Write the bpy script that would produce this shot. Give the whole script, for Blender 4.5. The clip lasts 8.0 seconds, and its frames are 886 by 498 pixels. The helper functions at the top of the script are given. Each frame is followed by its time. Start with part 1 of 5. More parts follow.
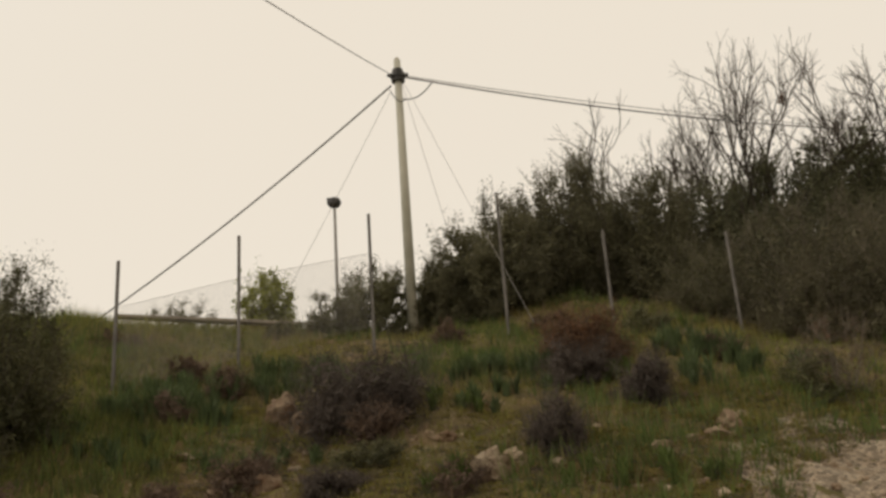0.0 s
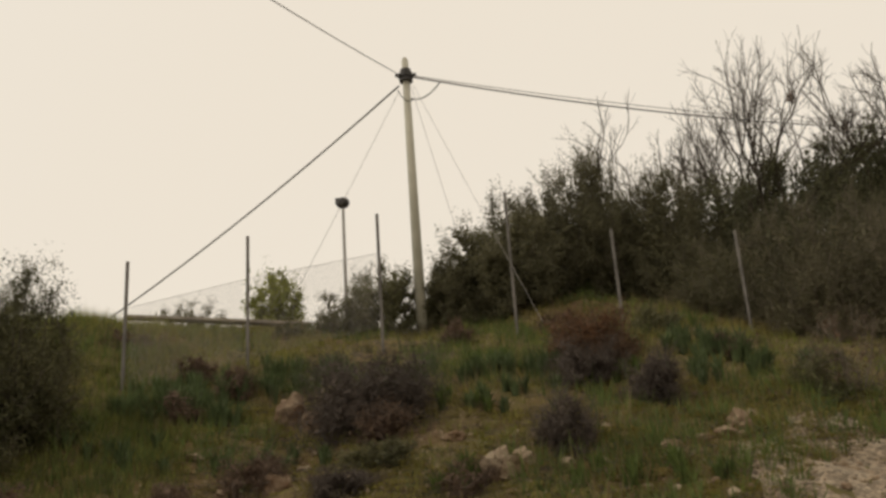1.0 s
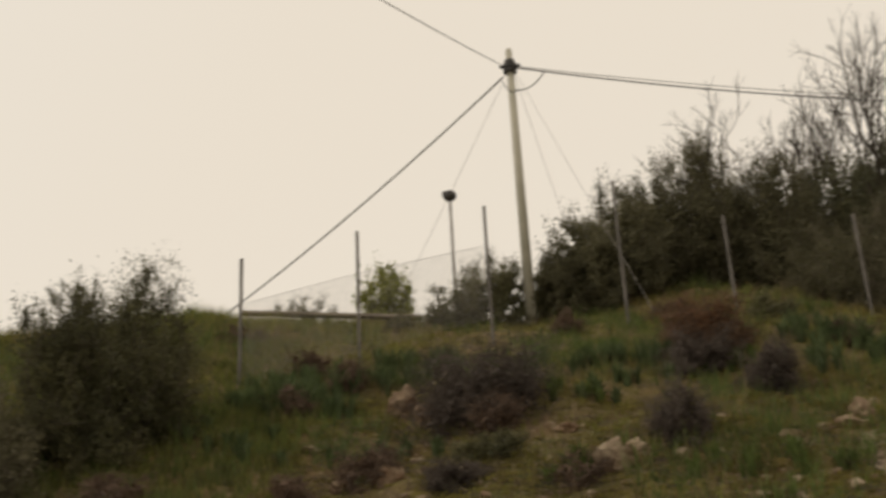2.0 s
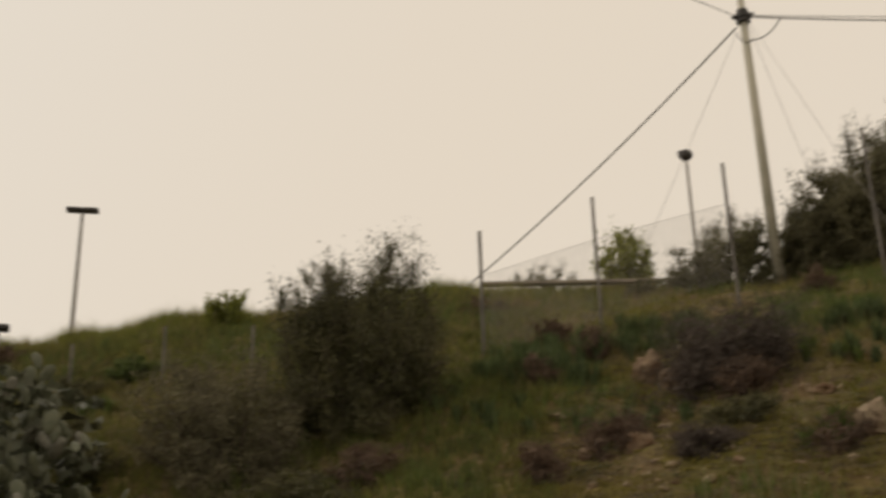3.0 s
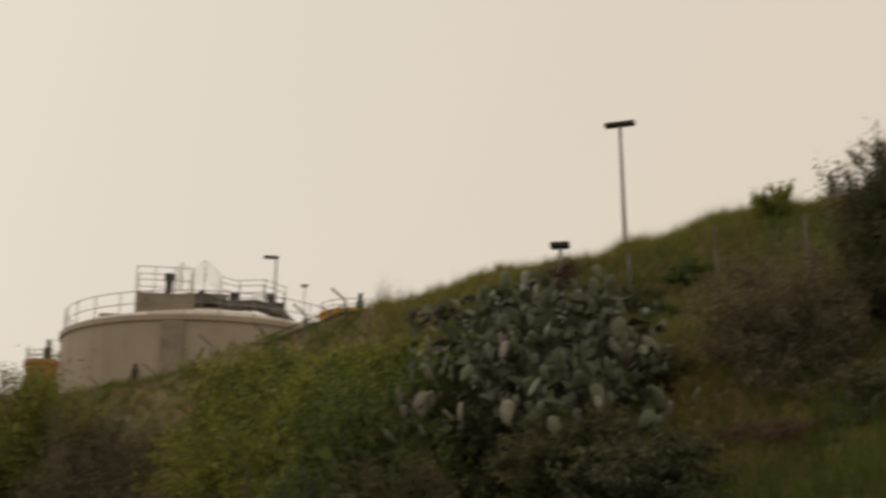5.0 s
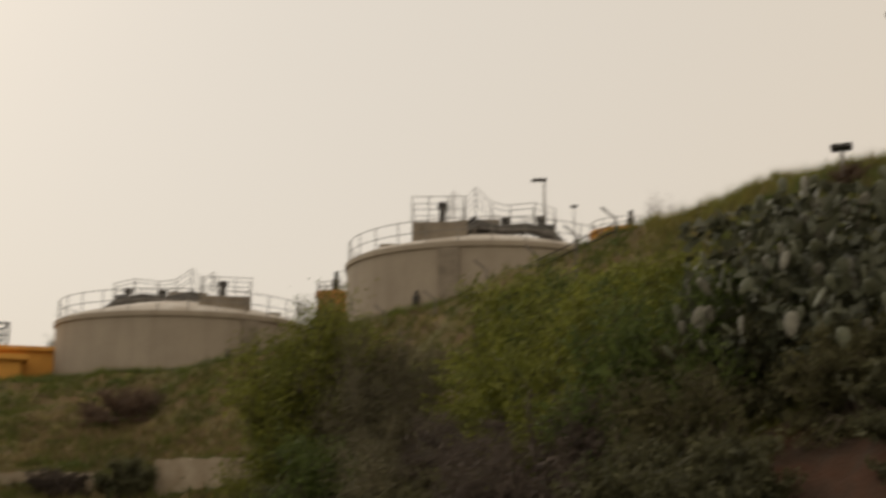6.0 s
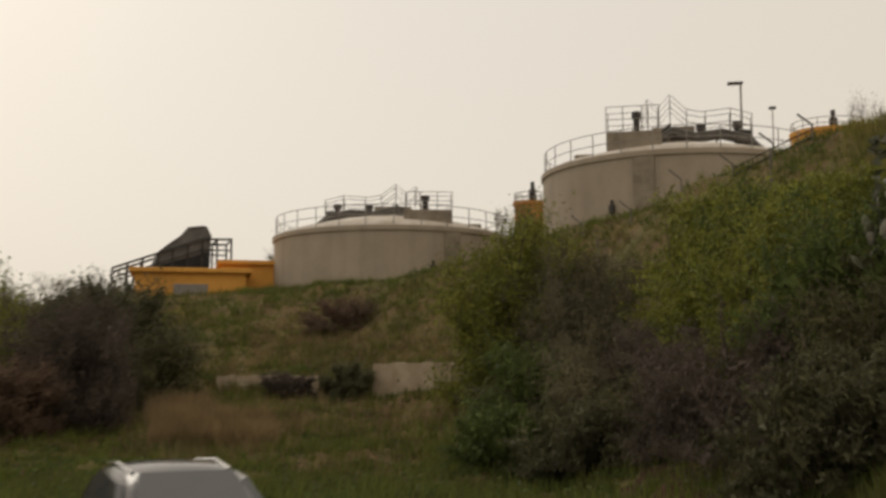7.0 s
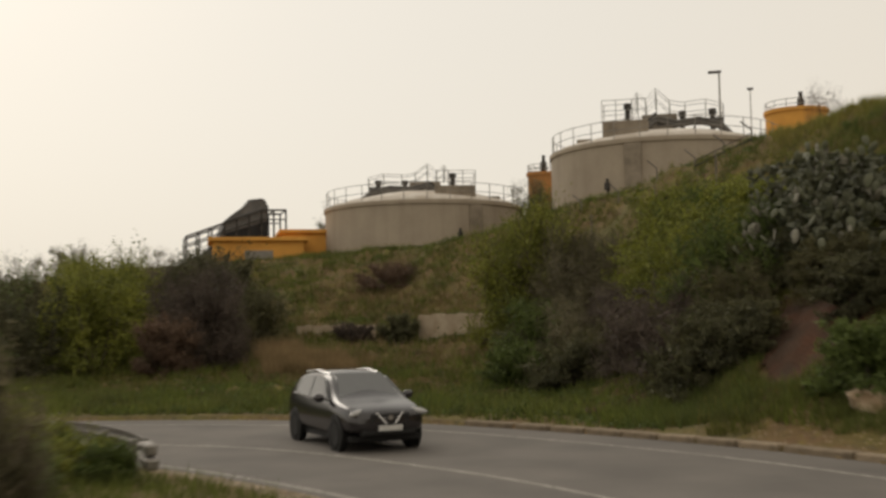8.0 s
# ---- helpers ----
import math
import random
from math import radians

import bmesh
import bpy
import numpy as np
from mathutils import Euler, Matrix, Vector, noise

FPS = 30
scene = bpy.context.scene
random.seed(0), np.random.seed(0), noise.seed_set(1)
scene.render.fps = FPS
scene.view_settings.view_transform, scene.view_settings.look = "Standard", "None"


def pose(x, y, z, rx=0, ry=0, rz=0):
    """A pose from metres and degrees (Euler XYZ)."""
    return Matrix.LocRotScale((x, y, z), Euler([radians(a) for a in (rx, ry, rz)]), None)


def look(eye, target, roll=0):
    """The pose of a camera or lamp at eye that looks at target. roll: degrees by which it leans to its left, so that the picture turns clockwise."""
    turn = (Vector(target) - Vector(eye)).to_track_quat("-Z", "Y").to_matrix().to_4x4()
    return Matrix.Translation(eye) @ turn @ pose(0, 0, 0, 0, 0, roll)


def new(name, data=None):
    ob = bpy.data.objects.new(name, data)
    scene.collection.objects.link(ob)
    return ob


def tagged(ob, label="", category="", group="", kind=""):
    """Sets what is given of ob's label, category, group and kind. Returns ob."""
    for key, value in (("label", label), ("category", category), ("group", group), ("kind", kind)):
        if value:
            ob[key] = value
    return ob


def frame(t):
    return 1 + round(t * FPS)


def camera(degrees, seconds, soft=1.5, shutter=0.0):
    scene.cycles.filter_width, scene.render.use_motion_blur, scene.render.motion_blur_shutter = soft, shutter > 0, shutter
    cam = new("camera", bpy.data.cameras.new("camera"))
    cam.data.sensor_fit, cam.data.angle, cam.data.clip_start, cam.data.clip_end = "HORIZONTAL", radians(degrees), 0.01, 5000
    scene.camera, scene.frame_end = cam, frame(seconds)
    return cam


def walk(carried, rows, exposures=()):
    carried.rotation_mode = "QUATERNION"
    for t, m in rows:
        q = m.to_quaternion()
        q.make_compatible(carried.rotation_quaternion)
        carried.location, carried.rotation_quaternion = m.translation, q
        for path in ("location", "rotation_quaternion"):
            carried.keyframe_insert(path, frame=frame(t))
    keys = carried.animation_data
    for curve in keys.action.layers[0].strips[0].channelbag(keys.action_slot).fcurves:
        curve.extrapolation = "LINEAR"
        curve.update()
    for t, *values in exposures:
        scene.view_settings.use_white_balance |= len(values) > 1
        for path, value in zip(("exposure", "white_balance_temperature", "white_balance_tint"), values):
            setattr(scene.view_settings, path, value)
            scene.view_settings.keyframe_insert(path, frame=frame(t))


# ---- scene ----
cam = camera(43.58, 8.0, soft=3.0, shutter=0.5)


def aim(yaw, pitch, roll):
    """A camera's turn: yaw to the left of +y, pitch up, roll, in degrees."""
    return pose(0, 0, 0, 0, 0, yaw) @ pose(0, 0, 0, 90 + pitch) @ pose(0, 0, 0, 0, 0, -roll)


walk(cam, [
    (0, pose(0.00, 0.00, 2.60) @ aim(-0.27, 21.43, 4.04)),
    (0.5, pose(0.00, 0.00, 2.60) @ aim(-0.30, 21.50, 4.19)),
    (1, pose(0.00, 0.00, 2.60) @ aim(0.20, 21.45, 4.05)),
    (1.2, pose(0.00, 0.00, 2.60) @ aim(0.56, 21.43, 4.05)),
    (2.3, pose(0.00, 0.00, 2.60) @ aim(9.75, 21.23, 2.46)),
    (2.5, pose(0.00, 0.00, 2.60) @ aim(12.40, 21.05, 2.04)),
    (3, pose(0.00, 0.00, 2.60) @ aim(19.30, 20.20, 1.52)),
    (3.5, pose(0.00, 0.00, 2.60) @ aim(25.97, 19.17, 1.17)),
    (4, pose(0.00, 0.00, 2.60) @ aim(33.76, 17.71, 1.01)),
    (4.2, pose(0.00, 0.00, 2.60) @ aim(36.81, 17.20, 1.53)),
    (4.5, pose(0.00, 0.00, 2.60) @ aim(40.83, 16.81, 0.94)),
    (4.7, pose(0.00, 0.00, 2.60) @ aim(43.88, 16.22, 0.42)),
    (5.8, pose(0.00, 0.00, 2.60) @ aim(59.64, 12.63, 0.26)),
    (6, pose(0.00, 0.00, 2.60) @ aim(62.58, 11.34, 0.24)),
    (6.5, pose(0.00, 0.00, 2.60) @ aim(69.10, 8.83, -0.16)),
    (7, pose(1.55, -0.76, 2.60) @ aim(72.76, 6.50, 0.25)),
    (7.5, pose(6.43, -2.49, 2.60) @ aim(73.62, 4.69, 0.86)),
    (8, pose(12.63, -4.79, 2.59) @ aim(73.64, 3.86, 1.06)),
], exposures=[(0, 0.02, 6500, 10), (1.2, 0.02, 6500, 10), (2.5, -0.1, 6650, 11), (3.5, -0.2, 6800, 12), (4.7, -0.25, 6800, 12), (5.8, -0.28, 6800, 12), (6.5, -0.28, 6750, 11.5), (7.2, -0.18, 6650, 11), (8.0, -0.1, 6550, 10)])

# ---- light: hazy, warm overcast sky, brighter towards the veiled sun ----
SUN_AZ, SUN_EL = 108.0, 36.0
sun_way = Vector((-math.sin(radians(SUN_AZ)) * math.cos(radians(SUN_EL)), math.cos(radians(SUN_AZ)) * math.cos(radians(SUN_EL)), math.sin(radians(SUN_EL))))
world = bpy.data.worlds.new("hazy_sky")
scene.world = world
world.use_nodes = True
wn, wl = world.node_tree.nodes, world.node_tree.links
wn.clear()
w_out = wn.new("ShaderNodeOutputWorld")
w_sky = wn.new("ShaderNodeTexSky")
w_sky.sky_type, w_sky.sun_disc = "NISHITA", False
w_sky.sun_elevation, w_sky.sun_rotation = radians(SUN_EL), radians(-SUN_AZ)
w_sky.dust_density, w_sky.air_density = 6.0, 1.0
w_bg = wn.new("ShaderNodeBackground")
w_bg.inputs["Strength"].default_value = 0.012
wl.new(w_sky.outputs["Color"], w_bg.inputs["Color"])
w_geo = wn.new("ShaderNodeTexCoord")
w_dot = wn.new("ShaderNodeVectorMath")
w_dot.operation = "DOT_PRODUCT"
w_dot.inputs[1].default_value = sun_way
wl.new(w_geo.outputs["Generated"], w_dot.inputs[0])
w_ramp = wn.new("ShaderNodeValToRGB")
w_ramp.color_ramp.interpolation = "EASE"
w_ramp.color_ramp.elements[0].position, w_ramp.color_ramp.elements[0].color = 0.2, (0.88, 0.785, 0.645, 1)
w_ramp.color_ramp.elements[1].position, w_ramp.color_ramp.elements[1].color = 1.0, (0.87, 0.822, 0.725, 1)
wl.new(w_dot.outputs["Value"], w_ramp.inputs["Fac"])
w_haze = wn.new("ShaderNodeBackground")
w_haze.inputs["Strength"].default_value = 0.93
wl.new(w_ramp.outputs["Color"], w_haze.inputs["Color"])
w_add = wn.new("ShaderNodeAddShader")
wl.new(w_bg.outputs[0], w_add.inputs[0])
wl.new(w_haze.outputs[0], w_add.inputs[1])
wl.new(w_add.outputs[0], w_out.inputs["Surface"])

sun = new("sun", bpy.data.lights.new("sun", "SUN"))
sun.data.energy, sun.data.angle, sun.data.color = 0.5, radians(20), (1.0, 0.93, 0.82)
sun.matrix_world = look(sun_way * 100, (0, 0, 0))


# ---- materials ----
def mat(name, colour, rough=0.8, metal=0.0, vary=0.25, scale=6.0, fine=60.0, bump=0.15, second=None, island=0.0, spec=0.3, rand=0.0, depth=0.01):
    """A surface: a base colour, blotches of a second colour, fine grain, relief, and chance by piece or by object."""
    m = bpy.data.materials.new(name)
    m.use_nodes = True
    n, l = m.node_tree.nodes, m.node_tree.links
    b = n["Principled BSDF"]
    b.inputs["Roughness"].default_value, b.inputs["Metallic"].default_value = rough, metal
    b.inputs["Specular IOR Level"].default_value = spec
    co = n.new("ShaderNodeTexCoord")
    big, small = n.new("ShaderNodeTexNoise"), n.new("ShaderNodeTexNoise")
    for tex, sc in ((big, scale), (small, fine)):
        tex.inputs["Scale"].default_value, tex.inputs["Detail"].default_value = sc, 5
        l.new(co.outputs["Object"], tex.inputs["Vector"])
    stretch = n.new("ShaderNodeMapRange")
    stretch.inputs["From Min"].default_value, stretch.inputs["From Max"].default_value = 0.35, 0.65
    l.new(big.outputs["Fac"], stretch.inputs["Value"])
    mix = n.new("ShaderNodeMix")
    mix.data_type = "RGBA"
    mix.inputs["A"].default_value = (*colour, 1)
    mix.inputs["B"].default_value = (*(second or [c * (1 - vary * 1.4) for c in colour]), 1)
    l.new(stretch.outputs["Result"], mix.inputs["Factor"])
    hsv = n.new("ShaderNodeHueSaturation")
    l.new(mix.outputs["Result"], hsv.inputs["Color"])
    total = n.new("ShaderNodeMath")
    total.operation = "MULTIPLY_ADD"
    total.inputs[1].default_value, total.inputs[2].default_value = vary * 1.6, 1 - vary * 0.8
    l.new(small.outputs["Fac"], total.inputs[0])
    last = total
    for source, amount in (("ShaderNodeNewGeometry", island), ("ShaderNodeObjectInfo", rand)):
        if amount:
            node, step = n.new(source), n.new("ShaderNodeMath")
            step.operation = "MULTIPLY_ADD"
            step.inputs[1].default_value = amount
            low = n.new("ShaderNodeMath")
            low.operation = "ADD"
            low.inputs[1].default_value = -amount / 2
            l.new(node.outputs["Random Per Island" if island and source.endswith("Geometry") else "Random"], step.inputs[0])
            l.new(last.outputs[0], step.inputs[2])
            l.new(step.outputs[0], low.inputs[0])
            last = low
    l.new(last.outputs[0], hsv.inputs["Value"])
    l.new(hsv.outputs["Color"], b.inputs["Base Color"])
    if bump:
        bp = n.new("ShaderNodeBump")
        bp.inputs["Strength"].default_value, bp.inputs["Distance"].default_value = bump, depth
        l.new(small.outputs["Fac"], bp.inputs["Height"])
        l.new(bp.outputs["Normal"], b.inputs["Normal"])
    return m


def leaf_mat(name, colour, second, island=0.7, scale=0.9):
    """Leaves: thin, lit a little through, each with a tone of its own."""
    m = mat(name, colour, 0.65, second=second, vary=0.2, scale=scale, fine=14, bump=0, island=island, rand=0.3)
    n, l = m.node_tree.nodes, m.node_tree.links
    b, out = n["Principled BSDF"], n["Material Output"]
    tr, mx = n.new("ShaderNodeBsdfTranslucent"), n.new("ShaderNodeMixShader")
    mx.inputs["Fac"].default_value = 0.35
    l.new(b.inputs["Base Color"].links[0].from_socket, tr.inputs["Color"])
    l.new(b.outputs[0], mx.inputs[1])
    l.new(tr.outputs[0], mx.inputs[2])
    l.new(mx.outputs[0], out.inputs["Surface"])
    return m


def soil_mat():
    """Stony soil: moss, rust-brown earth and dark humus in blotches of several sizes, strewn with pale pebbles."""
    m = mat("mossy_stony_soil", (0.125, 0.105, 0.030), 0.95, second=(0.155, 0.098, 0.048), vary=0.45, scale=0.8, fine=11, bump=0.9, depth=0.06)
    n, l = m.node_tree.nodes, m.node_tree.links
    base = n["Principled BSDF"].inputs["Base Color"]
    co = n.new("ShaderNodeTexCoord")
    for scale, low, high, most, colour in ((2.6, 0.50, 0.66, 0.75, (0.072, 0.058, 0.036)), (1.5, 0.54, 0.66, 0.7, (0.19, 0.155, 0.030)), (0.22, 0.50, 0.68, 0.6, (0.085, 0.092, 0.030))):
        tex, span, mix = n.new("ShaderNodeTexNoise"), n.new("ShaderNodeMapRange"), n.new("ShaderNodeMix")
        tex.inputs["Scale"].default_value, tex.inputs["Detail"].default_value, tex.inputs["Roughness"].default_value = scale, 6, 0.65
        l.new(co.outputs["Object"], tex.inputs["Vector"])
        span.inputs["From Min"].default_value, span.inputs["From Max"].default_value, span.inputs["To Max"].default_value = low, high, most
        l.new(tex.outputs["Fac"], span.inputs["Value"])
        mix.data_type = "RGBA"
        mix.inputs["B"].default_value = (*colour, 1)
        l.new(span.outputs["Result"], mix.inputs["Factor"])
        l.new(base.links[0].from_socket, mix.inputs["A"])
        l.new(mix.outputs["Result"], base)
    cell, span, mix = n.new("ShaderNodeTexVoronoi"), n.new("ShaderNodeMapRange"), n.new("ShaderNodeMix")
    cell.inputs["Scale"].default_value = 7.0
    l.new(co.outputs["Object"], cell.inputs["Vector"])
    span.inputs["From Min"].default_value, span.inputs["From Max"].default_value = 0.24, 0.14
    l.new(cell.outputs["Distance"], span.inputs["Value"])
    mix.data_type = "RGBA"
    mix.inputs["B"].default_value = (0.30, 0.225, 0.15, 1)
    l.new(span.outputs["Result"], mix.inputs["Factor"])
    l.new(base.links[0].from_socket, mix.inputs["A"])
    l.new(mix.outputs["Result"], base)
    return m


M_GROUND = soil_mat()
M_GRASS = leaf_mat("grass_blades", (0.17, 0.195, 0.035), (0.25, 0.20, 0.062), 0.8, 0.35)
M_DRY = leaf_mat("dry_grass", (0.31, 0.225, 0.12), (0.19, 0.14, 0.07), 0.6)
M_OLIVE = leaf_mat("olive_leaves", (0.15, 0.14, 0.065), (0.085, 0.083, 0.04))
M_DARK = leaf_mat("dark_evergreen_leaves", (0.13, 0.127, 0.064), (0.075, 0.076, 0.04))
# browner than M_DARK, and lightened: the haze before the thicket is in the colour
M_THICKET = leaf_mat("hazed_brownish_evergreen_leaves", (0.165, 0.152, 0.082), (0.10, 0.092, 0.05), 0.6, 0.5)
M_STRAP = leaf_mat("blue_green_strap_leaves", (0.115, 0.15, 0.06), (0.075, 0.10, 0.042), 0.6)
M_MOSS = leaf_mat("yellow_green_moss", (0.215, 0.185, 0.04), (0.15, 0.12, 0.036), 0.7, 0.8)
M_VERGE = leaf_mat("roadside_grass", (0.135, 0.165, 0.032), (0.10, 0.11, 0.036), 0.8, 0.5)
M_GREEN = leaf_mat("fresh_leaves", (0.26, 0.27, 0.046), (0.15, 0.17, 0.036))
M_BROWN = leaf_mat("withered_leaves", (0.19, 0.125, 0.085), (0.115, 0.078, 0.055))
M_RUST = leaf_mat("rusty_leaves", (0.19, 0.098, 0.05), (0.12, 0.072, 0.042))
M_PURPLE = leaf_mat("dead_twigs", (0.138, 0.108, 0.088), (0.085, 0.068, 0.056))
M_GREY = leaf_mat("grey_green_leaves", (0.19, 0.17, 0.10), (0.115, 0.105, 0.06))
M_LUSH = leaf_mat("lush_leaves", (0.122, 0.16, 0.042), (0.085, 0.115, 0.032))
M_MEADOW = leaf_mat("meadow_grass", (0.135, 0.165, 0.034), (0.15, 0.142, 0.042), 0.7, 0.3)
M_BARK = mat("bark", (0.11, 0.09, 0.07), 0.95, vary=0.4, scale=5, fine=40, bump=0.5)
M_PALEBARK = mat("pale_bark", (0.2, 0.165, 0.125), 0.95, vary=0.35, scale=5, fine=40, bump=0.5)
M_ROCK = mat("limestone", (0.35, 0.28, 0.195), 0.95, second=(0.23, 0.16, 0.10), vary=0.3, scale=2.5, fine=22, bump=0.7, depth=0.03, rand=0.25)
M_REDROCK = mat("reddish_limestone", (0.28, 0.205, 0.135), 0.95, second=(0.15, 0.088, 0.05), vary=0.35, scale=3.5, fine=18, bump=0.9, depth=0.04)
M_EARTH = mat("red_earth", (0.082, 0.038, 0.022), 1.0, second=(0.055, 0.036, 0.024), vary=0.45, scale=1.5, fine=14, bump=0.8, depth=0.05)
M_ASPHALT = mat("worn_asphalt", (0.17, 0.155, 0.14), 0.85, second=(0.125, 0.115, 0.105), vary=0.18, scale=0.5, fine=45, bump=0.3)
M_PAINT = mat("road_paint", (0.40, 0.38, 0.34), 0.8, second=(0.22, 0.205, 0.185), vary=0.3, scale=6, fine=40, bump=0.1)
M_KERB = mat("old_concrete_kerb", (0.27, 0.215, 0.15), 0.95, vary=0.3, scale=2.2, fine=25, bump=0.5, rand=0.3)
M_CONCRETE = mat("tank_concrete", (0.42, 0.36, 0.285), 0.9, second=(0.37, 0.315, 0.25), vary=0.12, scale=0.6, fine=8, bump=0.2)
# rain streaks run down the tank walls
_n, _l = M_CONCRETE.node_tree.nodes, M_CONCRETE.node_tree.links
_map, _co, _st = _n.new("ShaderNodeMapping"), _n.new("ShaderNodeTexCoord"), _n.new("ShaderNodeTexNoise")
_map.inputs["Scale"].default_value = (1.6, 1.6, 0.07)
_st.inputs["Scale"].default_value, _st.inputs["Detail"].default_value = 1.0, 6
_l.new(_co.outputs["Object"], _map.inputs["Vector"])
_l.new(_map.outputs["Vector"], _st.inputs["Vector"])
_mr, _mx = _n.new("ShaderNodeMapRange"), _n.new("ShaderNodeMix")
_mr.inputs["From Min"].default_value, _mr.inputs["From Max"].default_value, _mr.inputs["To Max"].default_value = 0.48, 0.75, 0.28
_mx.data_type = "RGBA"
_mx.inputs["B"].default_value = (0.235, 0.19, 0.145, 1)
_l.new(_st.outputs["Fac"], _mr.inputs["Value"])
_l.new(_mr.outputs["Result"], _mx.inputs["Factor"])
_base = _n["Principled BSDF"].inputs["Base Color"]
_l.new(_base.links[0].from_socket, _mx.inputs["A"])
_l.new(_mx.outputs["Result"], _base)
M_ROOF = mat("pale_roof_membrane", (0.76, 0.72, 0.66), 0.7, second=(0.55, 0.49, 0.42), vary=0.12, scale=0.8, fine=10, bump=0.1)
M_STAIN = mat("weathered_concrete", (0.33, 0.28, 0.22), 0.9, vary=0.25, scale=1.4, fine=12, bump=0.3)
M_STEEL = mat("galvanised_steel", (0.30, 0.28, 0.255), 0.5, 0.7, vary=0.2, scale=3, fine=30, bump=0.05)
M_DARKSTEEL = mat("dark_steel", (0.07, 0.065, 0.06), 0.55, 0.3, vary=0.3, scale=3, fine=30, bump=0.05)
M_PIPE = mat("grey_pipe", (0.13, 0.118, 0.105), 0.6, 0.1, vary=0.3, scale=2, fine=20, bump=0.1)
M_POST = mat("grey_fence_post", (0.2, 0.18, 0.16), 0.7, 0.2, vary=0.3, scale=2, fine=30, bump=0.1)
M_POLE = mat("pale_concrete_pole", (0.50, 0.47, 0.38), 0.8, second=(0.40, 0.38, 0.30), vary=0.12, scale=1.5, fine=25, bump=0.15)
M_CABLE = mat("black_cable", (0.06, 0.055, 0.05), 0.6, vary=0.1, bump=0)
M_GUY = mat("thin_steel_wire", (0.33, 0.3, 0.27), 0.5, 0.5, vary=0.1, bump=0)
M_ORANGE = mat("orange_plaster", (0.72, 0.37, 0.085), 0.9, second=(0.60, 0.30, 0.07), vary=0.12, scale=0.7, fine=9, bump=0.2)
M_TOWER = mat("brownish_orange_plaster", (0.46, 0.22, 0.075), 0.9, second=(0.36, 0.17, 0.06), vary=0.15, scale=0.7, fine=9, bump=0.2)
M_TARP = mat("black_tarpaulin", (0.03, 0.03, 0.032), 0.6, vary=0.3, scale=1.5, fine=9, bump=0.4, depth=0.05)
M_TARPGREY = mat("grey_net_cover", (0.20, 0.195, 0.19), 0.8, second=(0.12, 0.12, 0.12), vary=0.3, scale=1.2, fine=9, bump=0.4, depth=0.05)
M_PAD = mat("cactus_pad", (0.075, 0.084, 0.052), 0.45, second=(0.115, 0.118, 0.075), vary=0.3, scale=3, fine=30, bump=0.2, rand=0.2, island=0.6)
# paler copy of the pad: highlights on upright pads put into the colour
M_PADGREY = mat("highlit_cactus_pad", (0.25, 0.24, 0.19), 0.6, vary=0.3, scale=3, fine=30, bump=0.2, rand=0.2)
M_WALL = mat("rough_plaster_wall", (0.46, 0.385, 0.29), 0.95, second=(0.34, 0.27, 0.19), vary=0.25, scale=1.2, fine=14, bump=0.4)
M_CARPAINT = mat("anthracite_car_paint", (0.018, 0.0155, 0.0175), 0.16, 0.0, vary=0.1, scale=2, fine=60, bump=0, spec=0.8)
M_CARBLACK = mat("black_plastic", (0.02, 0.02, 0.02), 0.6, vary=0.2, bump=0)
M_TYRE = mat("tyre_rubber", (0.02, 0.02, 0.02), 0.9, vary=0.2, bump=0.1)
M_CHROME = mat("chrome_trim", (0.6, 0.6, 0.6), 0.2, 1.0, vary=0.05, bump=0)
M_GLASS = mat("car_window_glass", (0.075, 0.078, 0.078), 0.04, 0.0, vary=0.05, bump=0, spec=1.0)
M_LIGHT = mat("headlamp_lens", (0.38, 0.38, 0.37), 0.12, 0.2, vary=0.1, bump=0, spec=0.8)
M_PLATE = mat("number_plate_blank", (0.62, 0.62, 0.6), 0.5, vary=0.1, bump=0)
M_WINDOW = mat("grey_window", (0.33, 0.31, 0.28), 0.3, vary=0.2, bump=0)


# ---- mesh helpers ----
def part(name, bm, material, parent=None, label="", smooth=False):
    """Links a bmesh (or mesh) as one mesh object under a thing or under a part."""
    if isinstance(bm, bmesh.types.BMesh):
        me = bpy.data.meshes.new(name)
        bmesh.ops.recalc_face_normals(bm, faces=bm.faces)
        bm.to_mesh(me)
        bm.free()
    else:
        me = bm
    me.name = name
    if not me.materials:
        me.materials.append(material)
    if smooth:
        me.polygons.foreach_set("use_smooth", [True] * len(me.polygons))
    ob = new(name, me)
    if parent is not None:
        ob.parent = parent
    if label:
        ob["label"] = label
    return ob


def thing(name, place, label, category, group="", kind="", turn=0.0):
    ob = new(name)
    ob.empty_display_size = 0.2
    ob.matrix_world = pose(*place, 0, 0, turn)
    return tagged(ob, label, category, group, kind)


def mesh_np(verts, faces):
    me = bpy.data.meshes.new("mesh")
    me.from_pydata(np.asarray(verts).tolist(), [], np.asarray(faces).tolist())
    me.update()
    return me


def box(bm, x0, x1, y0, y1, z0, z1, m=None, bevel=0.0):
    made = bmesh.ops.create_cube(bm, size=1.0)["verts"]
    bmesh.ops.transform(bm, matrix=(m or Matrix()) @ Matrix.Translation(((x0 + x1) / 2, (y0 + y1) / 2, (z0 + z1) / 2)) @ Matrix.Diagonal((x1 - x0, y1 - y0, z1 - z0, 1)), verts=made)
    if bevel:
        edges = list({e for v in made for e in v.link_edges})
        bmesh.ops.bevel(bm, geom=edges, offset=bevel, segments=1, affect="EDGES")
    return bm


